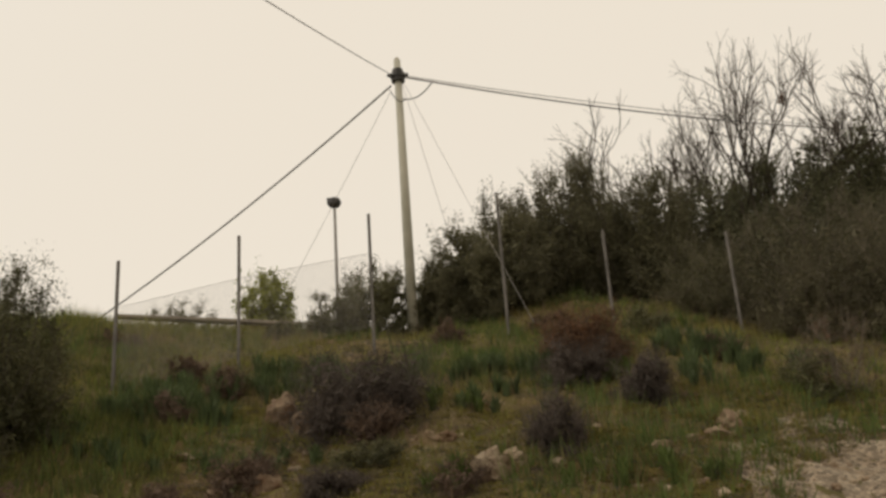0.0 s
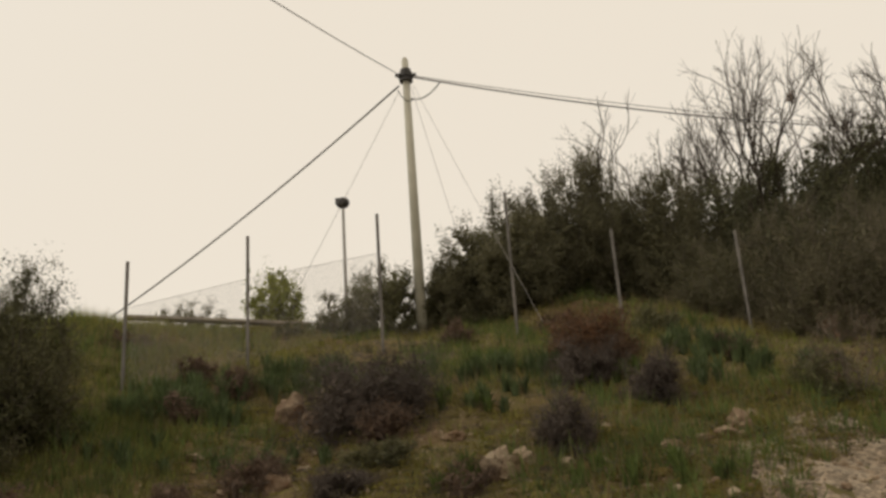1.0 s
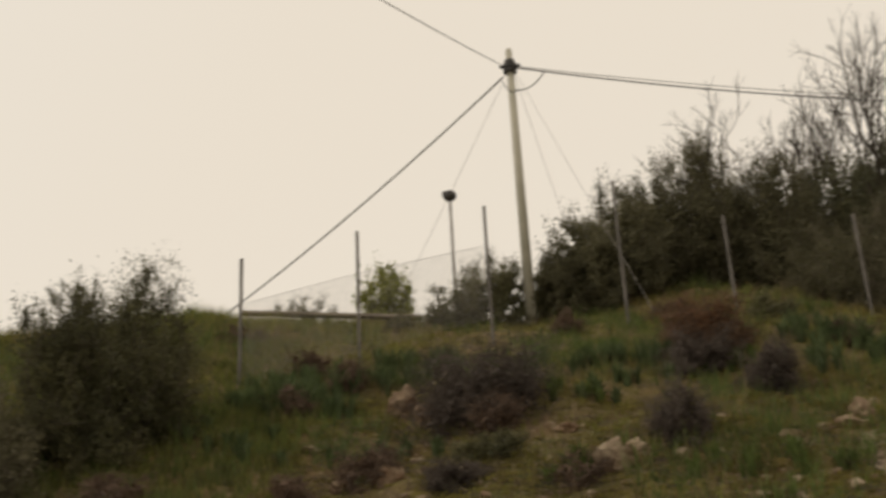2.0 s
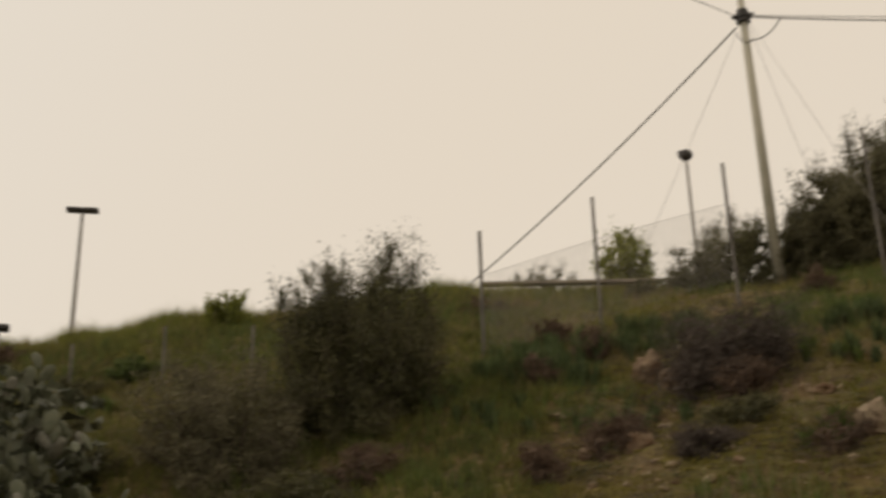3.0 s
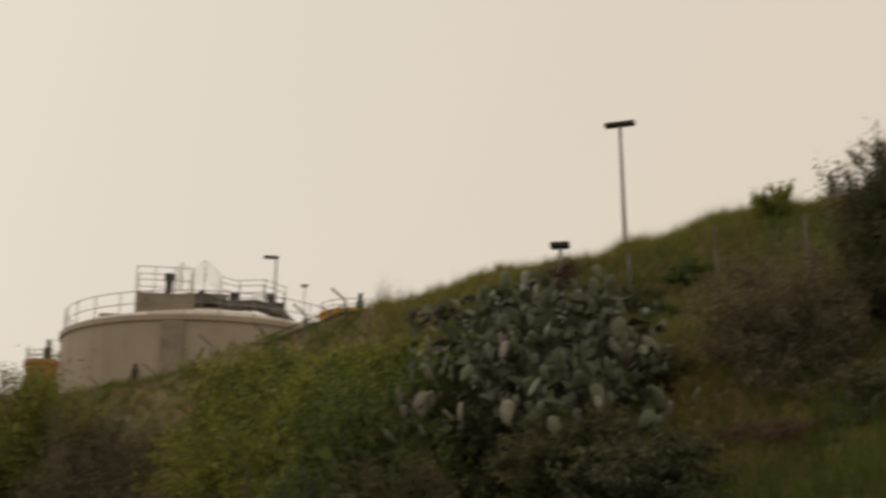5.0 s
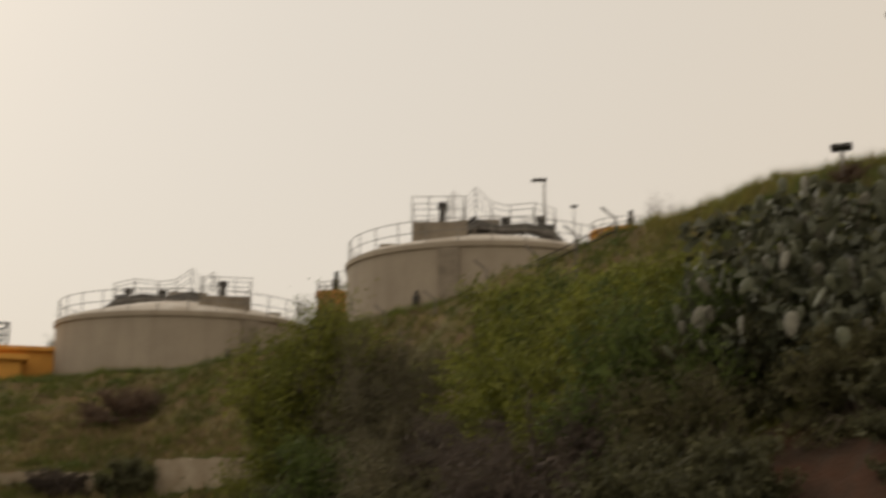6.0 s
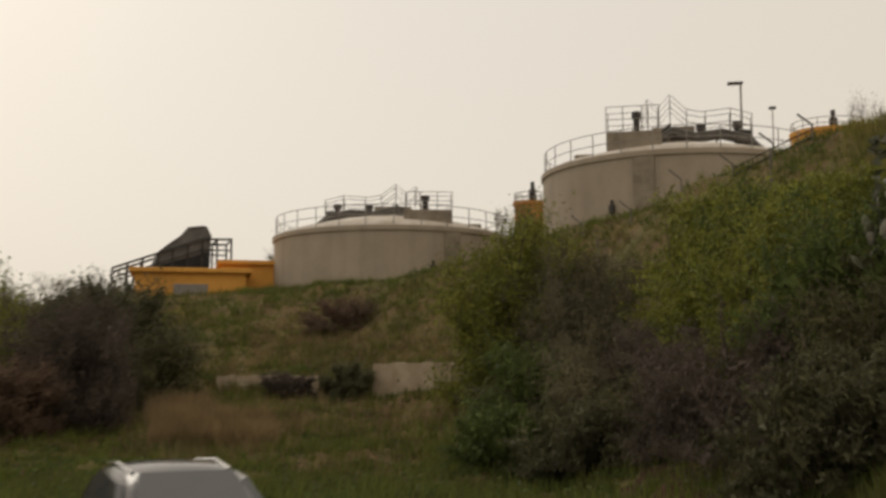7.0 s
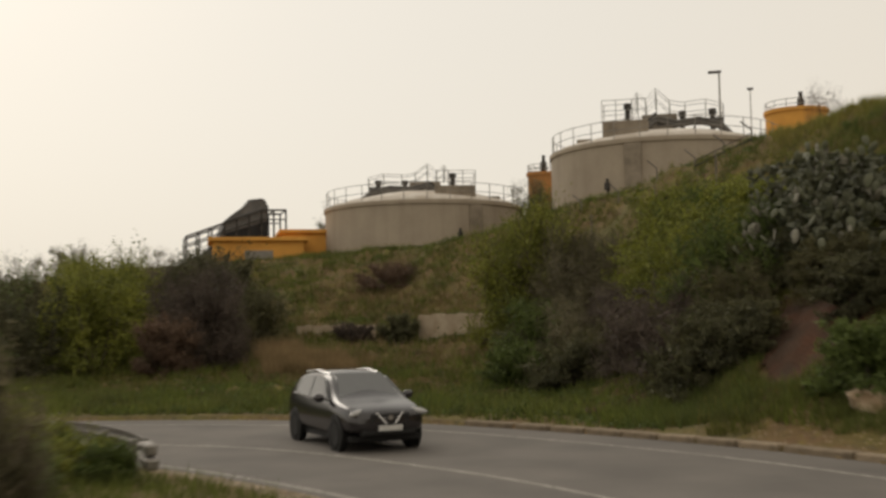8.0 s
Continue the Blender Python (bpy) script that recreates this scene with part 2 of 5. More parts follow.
def tube(bm, points, radius, sides=6, end=None):
    """A round bar along points, tapering from radius to end."""
    pts = [Vector(p) for p in points]
    end = radius if end is None else end
    rings = []
    for i, p in enumerate(pts):
        way = (pts[min(i + 1, len(pts) - 1)] - pts[max(i - 1, 0)]).normalized()
        a = way.orthogonal().normalized()
        b = way.cross(a)
        r = radius + (end - radius) * i / max(1, len(pts) - 1)
        if rings:
            old = rings[-1][0].co - pts[i - 1]
            a = (old - way * old.dot(way)).normalized()
            b = way.cross(a)
        rings.append([bm.verts.new(p + (a * math.cos(k * math.tau / sides) + b * math.sin(k * math.tau / sides)) * r) for k in range(sides)])
    for r0, r1 in zip(rings, rings[1:]):
        for k in range(sides):
            bm.faces.new((r0[k], r0[(k + 1) % sides], r1[(k + 1) % sides], r1[k]))
    bm.faces.new(rings[0][::-1])
    bm.faces.new(rings[-1])
    return bm


def bars(segments, sides=4):
    """Many tapered twigs as one mesh; segments: rows of p0, p1, r0, r1."""
    s = np.array([[*a, *b, r0, r1] for a, b, r0, r1 in segments])
    p0, p1, r0, r1 = s[:, 0:3], s[:, 3:6], s[:, 6], s[:, 7]
    way = p1 - p0
    way /= np.linalg.norm(way, axis=1)[:, None] + 1e-9
    ref = np.where(np.abs(way[:, 2:3]) < 0.9, [[0, 0, 1]], [[1, 0, 0]])
    a = np.cross(way, ref)
    a /= np.linalg.norm(a, axis=1)[:, None]
    b = np.cross(way, a)
    ring = [a * math.cos(k * math.tau / sides) + b * math.sin(k * math.tau / sides) for k in range(sides)]
    verts = np.stack([p0 + q * r0[:, None] for q in ring] + [p1 + q * r1[:, None] for q in ring], 1).reshape(-1, 3)
    base = np.arange(len(s))[:, None] * 2 * sides
    faces = np.concatenate([base + np.array([[k, (k + 1) % sides, sides + (k + 1) % sides, sides + k]]) for k in range(sides)])
    return mesh_np(verts, faces)


def leaf_mesh(centres, rng, length, width, droop=None, jitter=0.35):
    """Many small pointed leaves as one mesh."""
    n = len(centres)
    u = rng.normal(size=(n, 3))
    if droop is not None:
        u = u * 0.6 + droop
    u /= np.linalg.norm(u, axis=1)[:, None]
    v = np.cross(u, rng.normal(size=(n, 3)))
    v /= np.linalg.norm(v, axis=1)[:, None]
    size = (1 + jitter * rng.normal(size=(n, 1))).clip(0.4, 2)
    ln, wd = u * length * size / 2, v * width * size / 2
    verts = np.stack([centres - ln * 0.7 + wd, centres - ln * 0.7 - wd, centres + ln * 1.3], 1).reshape(-1, 3)
    return mesh_np(verts, np.arange(3 * n).reshape(n, 3))


# ---- ground: a road bend at the foot of a hill ----
FAR_EDGE = [(60, 14), (30, 12), (14, 10.4), (4, 9.2), (-4.5, 7.9), (-10.5, 5.7), (-15.5, 2.6), (-19.0, -1.8), (-21.2, -7.5), (-22.3, -15), (-23, -26), (-26, -60)]
ROAD_WIDTH = 9.6


def smooth_line(points, step=0.5):
    """A rounded line through the points at even steps."""
    p = np.array(points, float)
    q = np.concatenate([[2 * p[0] - p[1]], p, [2 * p[-1] - p[-2]]])
    out = []
    for i in range(1, len(q) - 2):
        n = max(2, int(np.linalg.norm(q[i + 1] - q[i]) / step))
        t = np.linspace(0, 1, n, endpoint=False)[:, None]
        out.append(0.5 * (2 * q[i] + (q[i + 1] - q[i - 1]) * t + (2 * q[i - 1] - 5 * q[i] + 4 * q[i + 1] - q[i + 2]) * t**2 + (3 * q[i] - q[i - 1] - 3 * q[i + 1] + q[i + 2]) * t**3))
    return np.concatenate(out + [p[-1:]])


EDGE = smooth_line(FAR_EDGE)
EDGE_WAY = np.gradient(EDGE, axis=0)
EDGE_WAY /= np.linalg.norm(EDGE_WAY, axis=1)[:, None]
EDGE_IN = np.stack([-EDGE_WAY[:, 1], EDGE_WAY[:, 0]], 1)  # towards the road


def road_at(i, off):
    return EDGE[i] + EDGE_IN[i] * off


# the hill by bearing (degrees left of +y): bearing, crest distance, crest height, steepening
HILL = np.array([
    (-100, 40, 1.0, 1.0), (-60, 32, 8.0, 0.9), (-30, 31, 10.4, 0.8), (-20, 31, 11.2, 0.8), (-15, 31, 12.0, 0.8), (-9, 31, 12.6, 0.8), (4, 31, 12.3, 0.8),
    (11, 31, 12.45, 0.85), (20, 30, 12.3, 0.95), (28, 29.5, 11.6, 1.0), (34.6, 29, 11.0, 1.0), (43, 30, 10.3, 1.0), (48.4, 32, 10.2, 1.1), (53, 35, 10.0, 1.3),
    (57.7, 38, 9.7, 1.6), (62, 41, 8.9, 1.8), (67.5, 46, 8.6, 2.5), (72.4, 48, 7.25, 3.3), (78, 52, 6.85, 3.4), (82.3, 55, 6.9, 2.6),
    (88.4, 57, 6.5, 2.2), (99, 60, 5.6, 2.0), (115, 70, 3.5, 2.0), (150, 90, 0.3, 1.5)])
_bearing = np.arange(-180, 180.01, 0.5)
_foot_az = np.degrees(np.arctan2(-EDGE[:, 0], EDGE[:, 1]))
_order = np.argsort(_foot_az)
_foot = np.interp(_bearing, _foot_az[_order], np.hypot(EDGE[:, 0], EDGE[:, 1])[_order]) + 0.7
_soft = np.exp(-0.5 * (np.arange(-12, 13) / 3.5) ** 2)
_soft /= _soft.sum()
_crest, _height, _steep = [np.convolve(np.pad(np.interp(_bearing, HILL[:, 0], HILL[:, k]), 12, "edge"), _soft, "valid") for k in (1, 2, 3)]


def edge_distance(x, y):
    """Metres from the road's far edge, positive on the road's side."""
    x, y = np.atleast_1d(np.asarray(x, float)), np.atleast_1d(np.asarray(y, float))
    out = np.empty(len(x))
    for i in range(0, len(x), 20000):
        dx, dy = x[i:i + 20000, None] - EDGE[None, :, 0], y[i:i + 20000, None] - EDGE[None, :, 1]
        k = np.argmin(dx * dx + dy * dy, axis=1)
        j = np.arange(len(k))
        out[i:i + 20000] = dx[j, k] * EDGE_IN[k, 0] + dy[j, k] * EDGE_IN[k, 1]
    return out


def lumps(x, y):
    """Uneven ground: a few crossed waves of different lengths."""
    z = 0
    for a, b, c, h in ((0.9, 0.35, 0.4, 0.09), (-0.5, 1.1, 1.7, 0.08), (1.9, -1.3, 2.9, 0.05), (2.4, 2.2, 0.3, 0.045), (-3.9, 1.4, 5.1, 0.03), (1.1, 4.6, 3.3, 0.03), (6.1, 5.3, 1.0, 0.02)):
        z = z + h * np.sin(a * x + b * y + c + 0.8 * np.sin(0.7 * b * x - 0.6 * a * y))
    return z


def ground_z(x, y):
    x, y = np.atleast_1d(np.asarray(x, float)), np.atleast_1d(np.asarray(y, float))
    az, r = np.degrees(np.arctan2(-x, y)), np.hypot(x, y)
    rf, rc, zc, p = [np.interp(az, _bearing, a) for a in (_foot, _crest, _height, _steep)]
    s = ((r - rf) / (rc - rf)).clip(0, 1)
    z = zc * s**p
    z += np.where(r > rc, 0.012 * (r - rc).clip(0, 60) + 0.02 * np.sqrt((r - rc).clip(0, 400)), 0)
    near = (r < rf + 2) | (az > 100) | (az < -45)
    d = np.full(len(x), -3.0)
    if near.any():
        d[near] = edge_distance(x[near], y[near])
    z += lumps(x, y) * ((r - rf) / 1.5).clip(0, 1)
    bank = np.where(d < 0, 0.10, np.where(d < ROAD_WIDTH - 0.15, -0.12, 0.03 + 0.3 * lumps(x, y) * ((d - ROAD_WIDTH - 0.5) / 3).clip(0, 1) + 0.10 * (d - ROAD_WIDTH - 0.3).clip(0, 4) - 0.03 * (d - ROAD_WIDTH - 4).clip(0, 40)))
    return np.where(d < 0, np.maximum(z, 0.02) + bank * (1 - s), np.where(r > rf + 1, z, bank))


def on_hill(az, r):
    x, y = -math.sin(radians(az)) * r, math.cos(radians(az)) * r
    return x, y, float(ground_z(x, y)[0])


def spot(x, y, sink=0.0):
    return x, y, float(ground_z(x, y)[0]) - sink


def build_ground():
    az = np.radians(np.concatenate([np.arange(-180, -34, 4.0), np.arange(-34, 112, 0.4), np.arange(112, 180, 4.0)]))
    rings = np.concatenate([np.arange(1.0, 7, 1.0), np.arange(7, 62, 0.28), 62 * 1.12 ** np.arange(0, 34)])
    a, r = np.meshgrid(az, rings, indexing="ij")
    x, y = (-np.sin(a) * r).ravel(), (np.cos(a) * r).ravel()
    z = ground_z(x, y)
    n, k = len(az), len(rings)
    verts = np.concatenate([np.stack([x, y, z], 1), [[0, 0, -0.12]]])
    i, j = np.meshgrid(np.arange(n), np.arange(k - 1), indexing="ij")
    i2 = (i + 1) % n
    faces = np.stack([i * k + j, i * k + j + 1, i2 * k + j + 1, i2 * k + j], -1).reshape(-1, 4).tolist()
    faces += [[q * k, ((q + 1) % n) * k, n * k] for q in range(n)]
    me = bpy.data.meshes.new("ground")
    me.from_pydata(verts.tolist(), [], faces)
    ob = part("ground", me, M_GROUND, smooth=True)
    tagged(ob, "rough grassy hillside soil with bare brown patches", "ground", kind="structure")


build_ground()


def strip(name, offs, z, material, i0, i1, parent=None):
    """A ribbon along the road between two offsets from its far edge."""
    idx = np.arange(i0, i1)
    rows = [np.column_stack([EDGE[idx] + EDGE_IN[idx] * o, np.full(len(idx), z)]) for o in offs]
    verts = np.concatenate(rows)
    n = len(idx)
    faces = [[c * n + q, c * n + q + 1, (c + 1) * n + q + 1, (c + 1) * n + q] for c in range(len(offs) - 1) for q in range(n - 1)]
    return part(name, mesh_np(verts, faces), material, parent)


# ---- road ----
LAST = len(EDGE) - 1
road = strip("road", [0.0, 2.2, 4.4, 6.6, ROAD_WIDTH], 0.02, M_ASPHALT, 0, LAST)
tagged(road, "worn grey asphalt road bending round the hill", "road", kind="structure")
for name, off in (("edge_line", 1.4), ("edge_line", ROAD_WIDTH - 0.45)):
    ob = strip(name, [off, off + 0.13], 0.026, M_PAINT, 0, LAST, road)
strip("centre_line", [6.15, 6.28], 0.026, M_PAINT, 0, LAST, road)


# ---- plants ----
def grow(rng, at, way, length, radius, depth, segs, tips, spread=0.6, lift=0.25, forks=(2, 3), shrink=0.72):
    """Branches of branches: fills segs with twigs and tips with their ends."""
    steps = 3
    for k in range(steps):
        way = way + rng.normal(size=3) * 0.14 + np.array([0, 0, lift * 0.15])
        way = way / np.linalg.norm(way)
        nxt = at + way * length / steps
        r1 = radius * (1 - 0.2 / steps)
        segs.append((at, nxt, radius, r1))
        if depth > 0 and k > 0 and rng.random() < 0.5:
            side = way + rng.normal(size=3) * spread
            grow(rng, nxt, side / np.linalg.norm(side), length * shrink * 0.8, r1 * 0.6, depth - 1, segs, tips, spread, lift, forks, shrink)
        at, radius = nxt, r1
    if depth <= 0:
        tips.append(at)
        return
    for _ in range(rng.integers(forks[0], forks[1] + 1)):
        side = way + rng.normal(size=3) * spread
        side[2] += lift
        grow(rng, at, side / np.linalg.norm(side), length * shrink * rng.uniform(0.8, 1.2), radius * 0.72, depth - 1, segs, tips, spread, lift, forks, shrink)


def bush(name, label, category, x, y, top, rx, leaves, material, leaf=0.07, slim=0.35, bark=None, clumps=40, seed=1, ry=None, low=0.0, ragged=0.2, group="", trunk=0.03, up=None, sprigs=0, inner=0.32):
    """A shrub or tree whose crown reaches up to the height top: stems from one foot to many leaf clumps, an uneven, gappy outline."""
    rng = np.random.default_rng(seed)
    ry = ry or rx
    place = spot(x, y, 0.05)
    height = max(0.4, top - place[2])
    ob = thing(name, place, label, category, group)
    c = rng.normal(size=(clumps, 3))
    c /= ((np.abs(c) ** 2.8).sum(axis=1) ** (1 / 2.8))[:, None]
    c[:, 2] = np.abs(c[:, 2]) if low < 0.05 else c[:, 2]
    turn = np.arctan2(c[:, 1], c[:, 0])
    lob = 0.92 + 0.12 * np.sin(3 * turn + seed) + 0.08 * np.sin(5 * turn + 2.3 * seed) + 0.08 * np.sin(4 * c[:, 2] + seed)
    c *= (lob * rng.uniform(0.2, 1.0, clumps) ** 0.33)[:, None]
    if low < 0.05:
        pts = np.stack([c[:, 0] * rx, c[:, 1] * ry, 0.05 * height + c[:, 2] * height * 0.88], 1)
        tall = height * 0.55
    else:
        pts = np.stack([c[:, 0] * rx, c[:, 1] * ry, height * (0.5 + low / 2) + c[:, 2] * height * (0.5 - low / 2) * 0.9], 1)
        tall = height * (0.5 - low / 2)
    pts[:, 0] *= 0.9 * rx / max(1e-6, np.percentile(np.abs(pts[:, 0]), 92))
    pts[:, 1] *= 0.9 * ry / max(1e-6, np.percentile(np.abs(pts[:, 1]), 92))
    pts[:, 2] *= 0.9 * height / np.percentile(pts[:, 2], 95)
    pts = np.clip(pts, [-rx, -ry, 0.02], [rx, ry, 0.95 * height])

    def rise(p):
        """The slope under the plant, seen from its foot."""
        return ground_z(x + p[:, 0], y + p[:, 1]) - place[2]

    pts[:, 2] = pts[:, 2] + rise(pts) * (1 - pts[:, 2] / height).clip(0, 1)
    segs = []
    spread = np.array([rx, ry, tall]) * ragged
    cen = []
    n = max(4, int(1.3 * leaves) // clumps)
    for k, p in enumerate(pts):
        foot = np.array([p[0] * 0.22 + rng.normal() * rx * 0.05, p[1] * 0.22 + rng.normal() * ry * 0.05, 0.0])
        knee = foot * 0.5 + p * 0.5 + rng.normal(size=3) * 0.05 * height
        foot[2] = float(ground_z(x + foot[0], y + foot[1])[0]) - place[2] - 0.05
        knee[2] = max(knee[2], foot[2] + 0.1)
        r = trunk * rng.uniform(0.5, 1.1)
        if k % 2 == 0:
            segs += [(foot, knee, r, r * 0.65), (knee, p, r * 0.65, r * 0.3)]
        size = rng.uniform(0.6, 1.2)
        # each clump: twigs that carry the leaves
        twigs = rng.normal(size=(9, 3))
        twigs /= np.linalg.norm(twigs, axis=1)[:, None]
        twigs[:, 2] += 0.45
        for w in twigs[:4]:
            segs.append((p, p + w * spread * 1.5 * size, max(0.004, r * 0.25), 0.003))
        which = rng.integers(0, 9, n)
        along = rng.uniform(0.0, 1.75, (n, 1)) * size
        cen.append(p + twigs[which] * spread * along + rng.normal(size=(n, 3)).clip(-1.6, 1.6) * spread * 0.30)
    order = np.argsort(-(pts[:, 2] + rng.normal(size=clumps) * 0.25 * height))
    for k in range(sprigs):
        q = pts[order[k % max(4, clumps // 3)]]
        way = np.array([rng.normal() * 0.28, rng.normal() * 0.28, 1.0])
        reach = rng.uniform(0.08, 0.2) * height
        segs.append((q, q + way * reach, 0.008, 0.003))
        s = rng.uniform(0.1, 1.0, (40, 1)) * reach
        cen.append(q + way * s + rng.normal(size=(40, 3)).clip(-1.5, 1.5) * (0.05 - 0.03 * s / reach))
    cen = np.concatenate(cen)
    cen[:, 2] = np.maximum(cen[:, 2], rise(cen) + 0.02)
    tagged(part("branchwork", bars(segs, 4), bark or M_BARK, ob), kind="stuff")
    # the shaded heart of the crown: broader sprays of leaf
    m = int(leaves * inner)
    heart = pts[rng.integers(0, clumps, m)] * rng.uniform(0.35, 0.98, (m, 1)) ** 0.6 * np.array([0.9, 0.9, 0.95]) + rng.normal(size=(m, 3)).clip(-1.5, 1.5) * spread * 0.35
    heart[:, 2] = np.maximum(heart[:, 2], rise(heart) + 0.02)
    crown = part("crown", leaf_mesh(cen, rng, leaf, leaf * slim, droop=up), material, ob)
    part("inner_foliage", leaf_mesh(heart, rng, leaf * 2.6, leaf * max(slim, 0.3) * 2.4), material, crown)
    return ob


def bare_tree(x, y, height, seed, lean=(0.0, 0.0), stems=4, label="", fan=0.35):
    rng = np.random.default_rng(seed)
    ob = thing("bare_tree", spot(x, y, 0.1), label, "tree")
    limbs = []
    for k in range(stems):
        a = k * math.tau / stems + rng.uniform(0, 0.8)
        way = np.array([math.cos(a) * fan + lean[0], math.sin(a) * fan + lean[1], 1.0])
        segs, tips = [], []
        grow(rng, np.array([math.cos(a) * 0.12, math.sin(a) * 0.12, 0.0]), way / np.linalg.norm(way), height * 0.40, 0.10, 5, segs, tips, spread=0.38, lift=0.2, forks=(2, 3), shrink=0.62)
        part("limb", bars(segs, 3), M_BARK, ob)
    return ob


# the evergreen thicket behind the fence
bush('evergreen_tree', 'dense olive-brown evergreen tree behind the fence', 'tree', 1.5, 31.2, 15.5, 1.7, 26000, M_THICKET, 0.075, 0.4, clumps=150, seed=11, sprigs=14, inner=0.6, ragged=0.16)
bush('evergreen_tree', 'dense olive-brown evergreen tree behind the fence', 'tree', 2.9, 32.2, 16.7, 1.6, 26000, M_THICKET, 0.075, 0.4, clumps=150, seed=10, sprigs=10, inner=0.6, ragged=0.16)
bush('evergreen_tree', 'tall dark evergreen tree with a feathery top', 'tree', 4.7, 33.0, 18.3, 1.5, 30000, M_THICKET, 0.075, 0.34, clumps=150, seed=12, sprigs=110, inner=0.6, ragged=0.17)
bush('evergreen_tree', 'dark evergreen tree in a dense thicket', 'tree', 7.0, 32.6, 17.1, 1.9, 28000, M_THICKET, 0.08, 0.42, clumps=150, seed=13, sprigs=40, inner=0.6, ragged=0.17)
bush('evergreen_tree', 'dark evergreen tree in a dense thicket', 'tree', 5.9, 33.2, 16.6, 1.5, 22000, M_THICKET, 0.075, 0.4, clumps=130, seed=8, sprigs=20, inner=0.6, ragged=0.17)
bush('evergreen_shrub', "low dark evergreen shrub at the thicket's edge", 'shrub', 0.1, 30.9, 14.2, 0.95, 12000, M_THICKET, 0.075, 0.4, clumps=80, seed=14, sprigs=20, inner=0.5)
bush('evergreen_tree', 'dark evergreen tree in a dense thicket', 'tree', 9.4, 33.0, 17.0, 2.2, 20000, M_DARK, 0.085, 0.42, clumps=130, seed=15, sprigs=24, inner=0.6)
bush('evergreen_tree', 'dark evergreen tree in a dense thicket', 'tree', 12.6, 32.0, 16.6, 2.6, 18000, M_DARK, 0.09, 0.42, clumps=130, seed=20, sprigs=24, inner=0.6)
bush('feathery_shrub', 'brownish green feathery shrub with thin pale twigs', 'shrub', 7.6, 28.2, 13.2, 1.5, 16000, M_THICKET, 0.06, 0.22, bark=M_PALEBARK, clumps=110, seed=16, sprigs=90, trunk=0.02)
bush('feathery_shrub', 'tall brownish green feathery shrub with thin twigs', 'shrub', 9.2, 26.6, 13.4, 1.6, 20000, M_GREY, 0.06, 0.22, bark=M_PALEBARK, clumps=120, seed=17, sprigs=120, trunk=0.02)
bush('feathery_shrub', 'tall brownish green feathery shrub with thin twigs', 'shrub', 11.2, 25.6, 13.2, 1.7, 20000, M_GREY, 0.06, 0.22, bark=M_PALEBARK, clumps=120, seed=9, sprigs=120, trunk=0.02)
bush('ivy_clad_tree', 'dark ivy-clad tree crown', 'tree', 13.3, 32.4, 18.4, 1.2, 12000, M_DARK, 0.1, 0.6, clumps=60, seed=18, low=0.3, ragged=0.25, trunk=0.06)
bush('ivy_clad_tree', 'dark ivy-clad tree crown', 'tree', 11.0, 34.2, 18.0, 1.5, 9000, M_DARK, 0.1, 0.6, clumps=60, seed=19, low=0.2, ragged=0.25, trunk=0.06)
bare_tree(10.0, 35.4, 9.9, 21, (-0.02, 0.0), 7, "leafless tree with many fine upright branches", 0.42)
bare_tree(12.5, 34.8, 9.8, 22, (0.05, 0.0), 6, "leafless tree with many fine upright branches", 0.36)
bare_tree(8.8, 36.0, 2.9, 23, (0.0, 0.0), 4, "small leafless tree among evergreens", 0.3)
tuft_rng = np.random.default_rng(8)
tuft = thing("leaf_tuft", (12.3, 34.3, 20.8), "small tuft of rusty dead leaves caught in a bare tree", "dead leaves")
part("dead_leaf", leaf_mesh(tuft_rng.normal(size=(60, 3)) * 0.09, tuft_rng, 0.12, 0.07), M_RUST, tuft)
# behind and along the fence
bush('young_tree', 'small fresh green leafy tree behind the fence', 'tree', -5.2, 31.6, 14.3, 0.75, 2300, M_GREEN, 0.11, 0.45, clumps=40, seed=24, sprigs=26, ragged=0.34, inner=0.15)
bush('round_shrub', 'low rounded grey-green shrub on the ridge', 'shrub', -8.0, 32.2, 14.0, 0.95, 3600, M_OLIVE, 0.07, 0.35, clumps=40, seed=25)
bush('scrub_bush', "brownish green scrub round the pole's foot", 'shrub', -1.9, 30.4, 14.0, 1.2, 9000, M_OLIVE, 0.07, 0.3, clumps=70, seed=26, sprigs=24)
bush('scrub_bush', "low brownish scrub round the pole's foot", 'shrub', -3.0, 30.2, 13.1, 0.9, 5000, M_OLIVE, 0.07, 0.3, clumps=40, seed=27, sprigs=12)
bush('rusty_shrub', 'rusty brown dry shrub on the bank', 'shrub', 3.0, 23.0, 9.9, 0.85, 11000, M_RUST, 0.06, 0.25, clumps=80, seed=28, sprigs=24, ragged=0.32)
bush('dead_shrub', 'dead purplish brown dome-shaped shrub', 'shrub', -1.7, 20.0, 8.45, 1.25, 13000, M_PURPLE, 0.06, 0.16, bark=M_PURPLE, clumps=90, seed=29, trunk=0.014, ragged=0.32)
bush('dead_shrub', 'dead brown twiggy shrub below the rusty shrub', 'shrub', 2.7, 22.0, 8.9, 0.75, 6000, M_PURPLE, 0.06, 0.16, bark=M_PURPLE, clumps=50, seed=39, trunk=0.012, ragged=0.32)
bush('dead_shrub', 'dead brown twiggy shrub beside a rock', 'shrub', 3.6, 20.2, 8.1, 0.55, 5000, M_PURPLE, 0.06, 0.16, bark=M_PURPLE, clumps=40, seed=30, trunk=0.012, ragged=0.32)
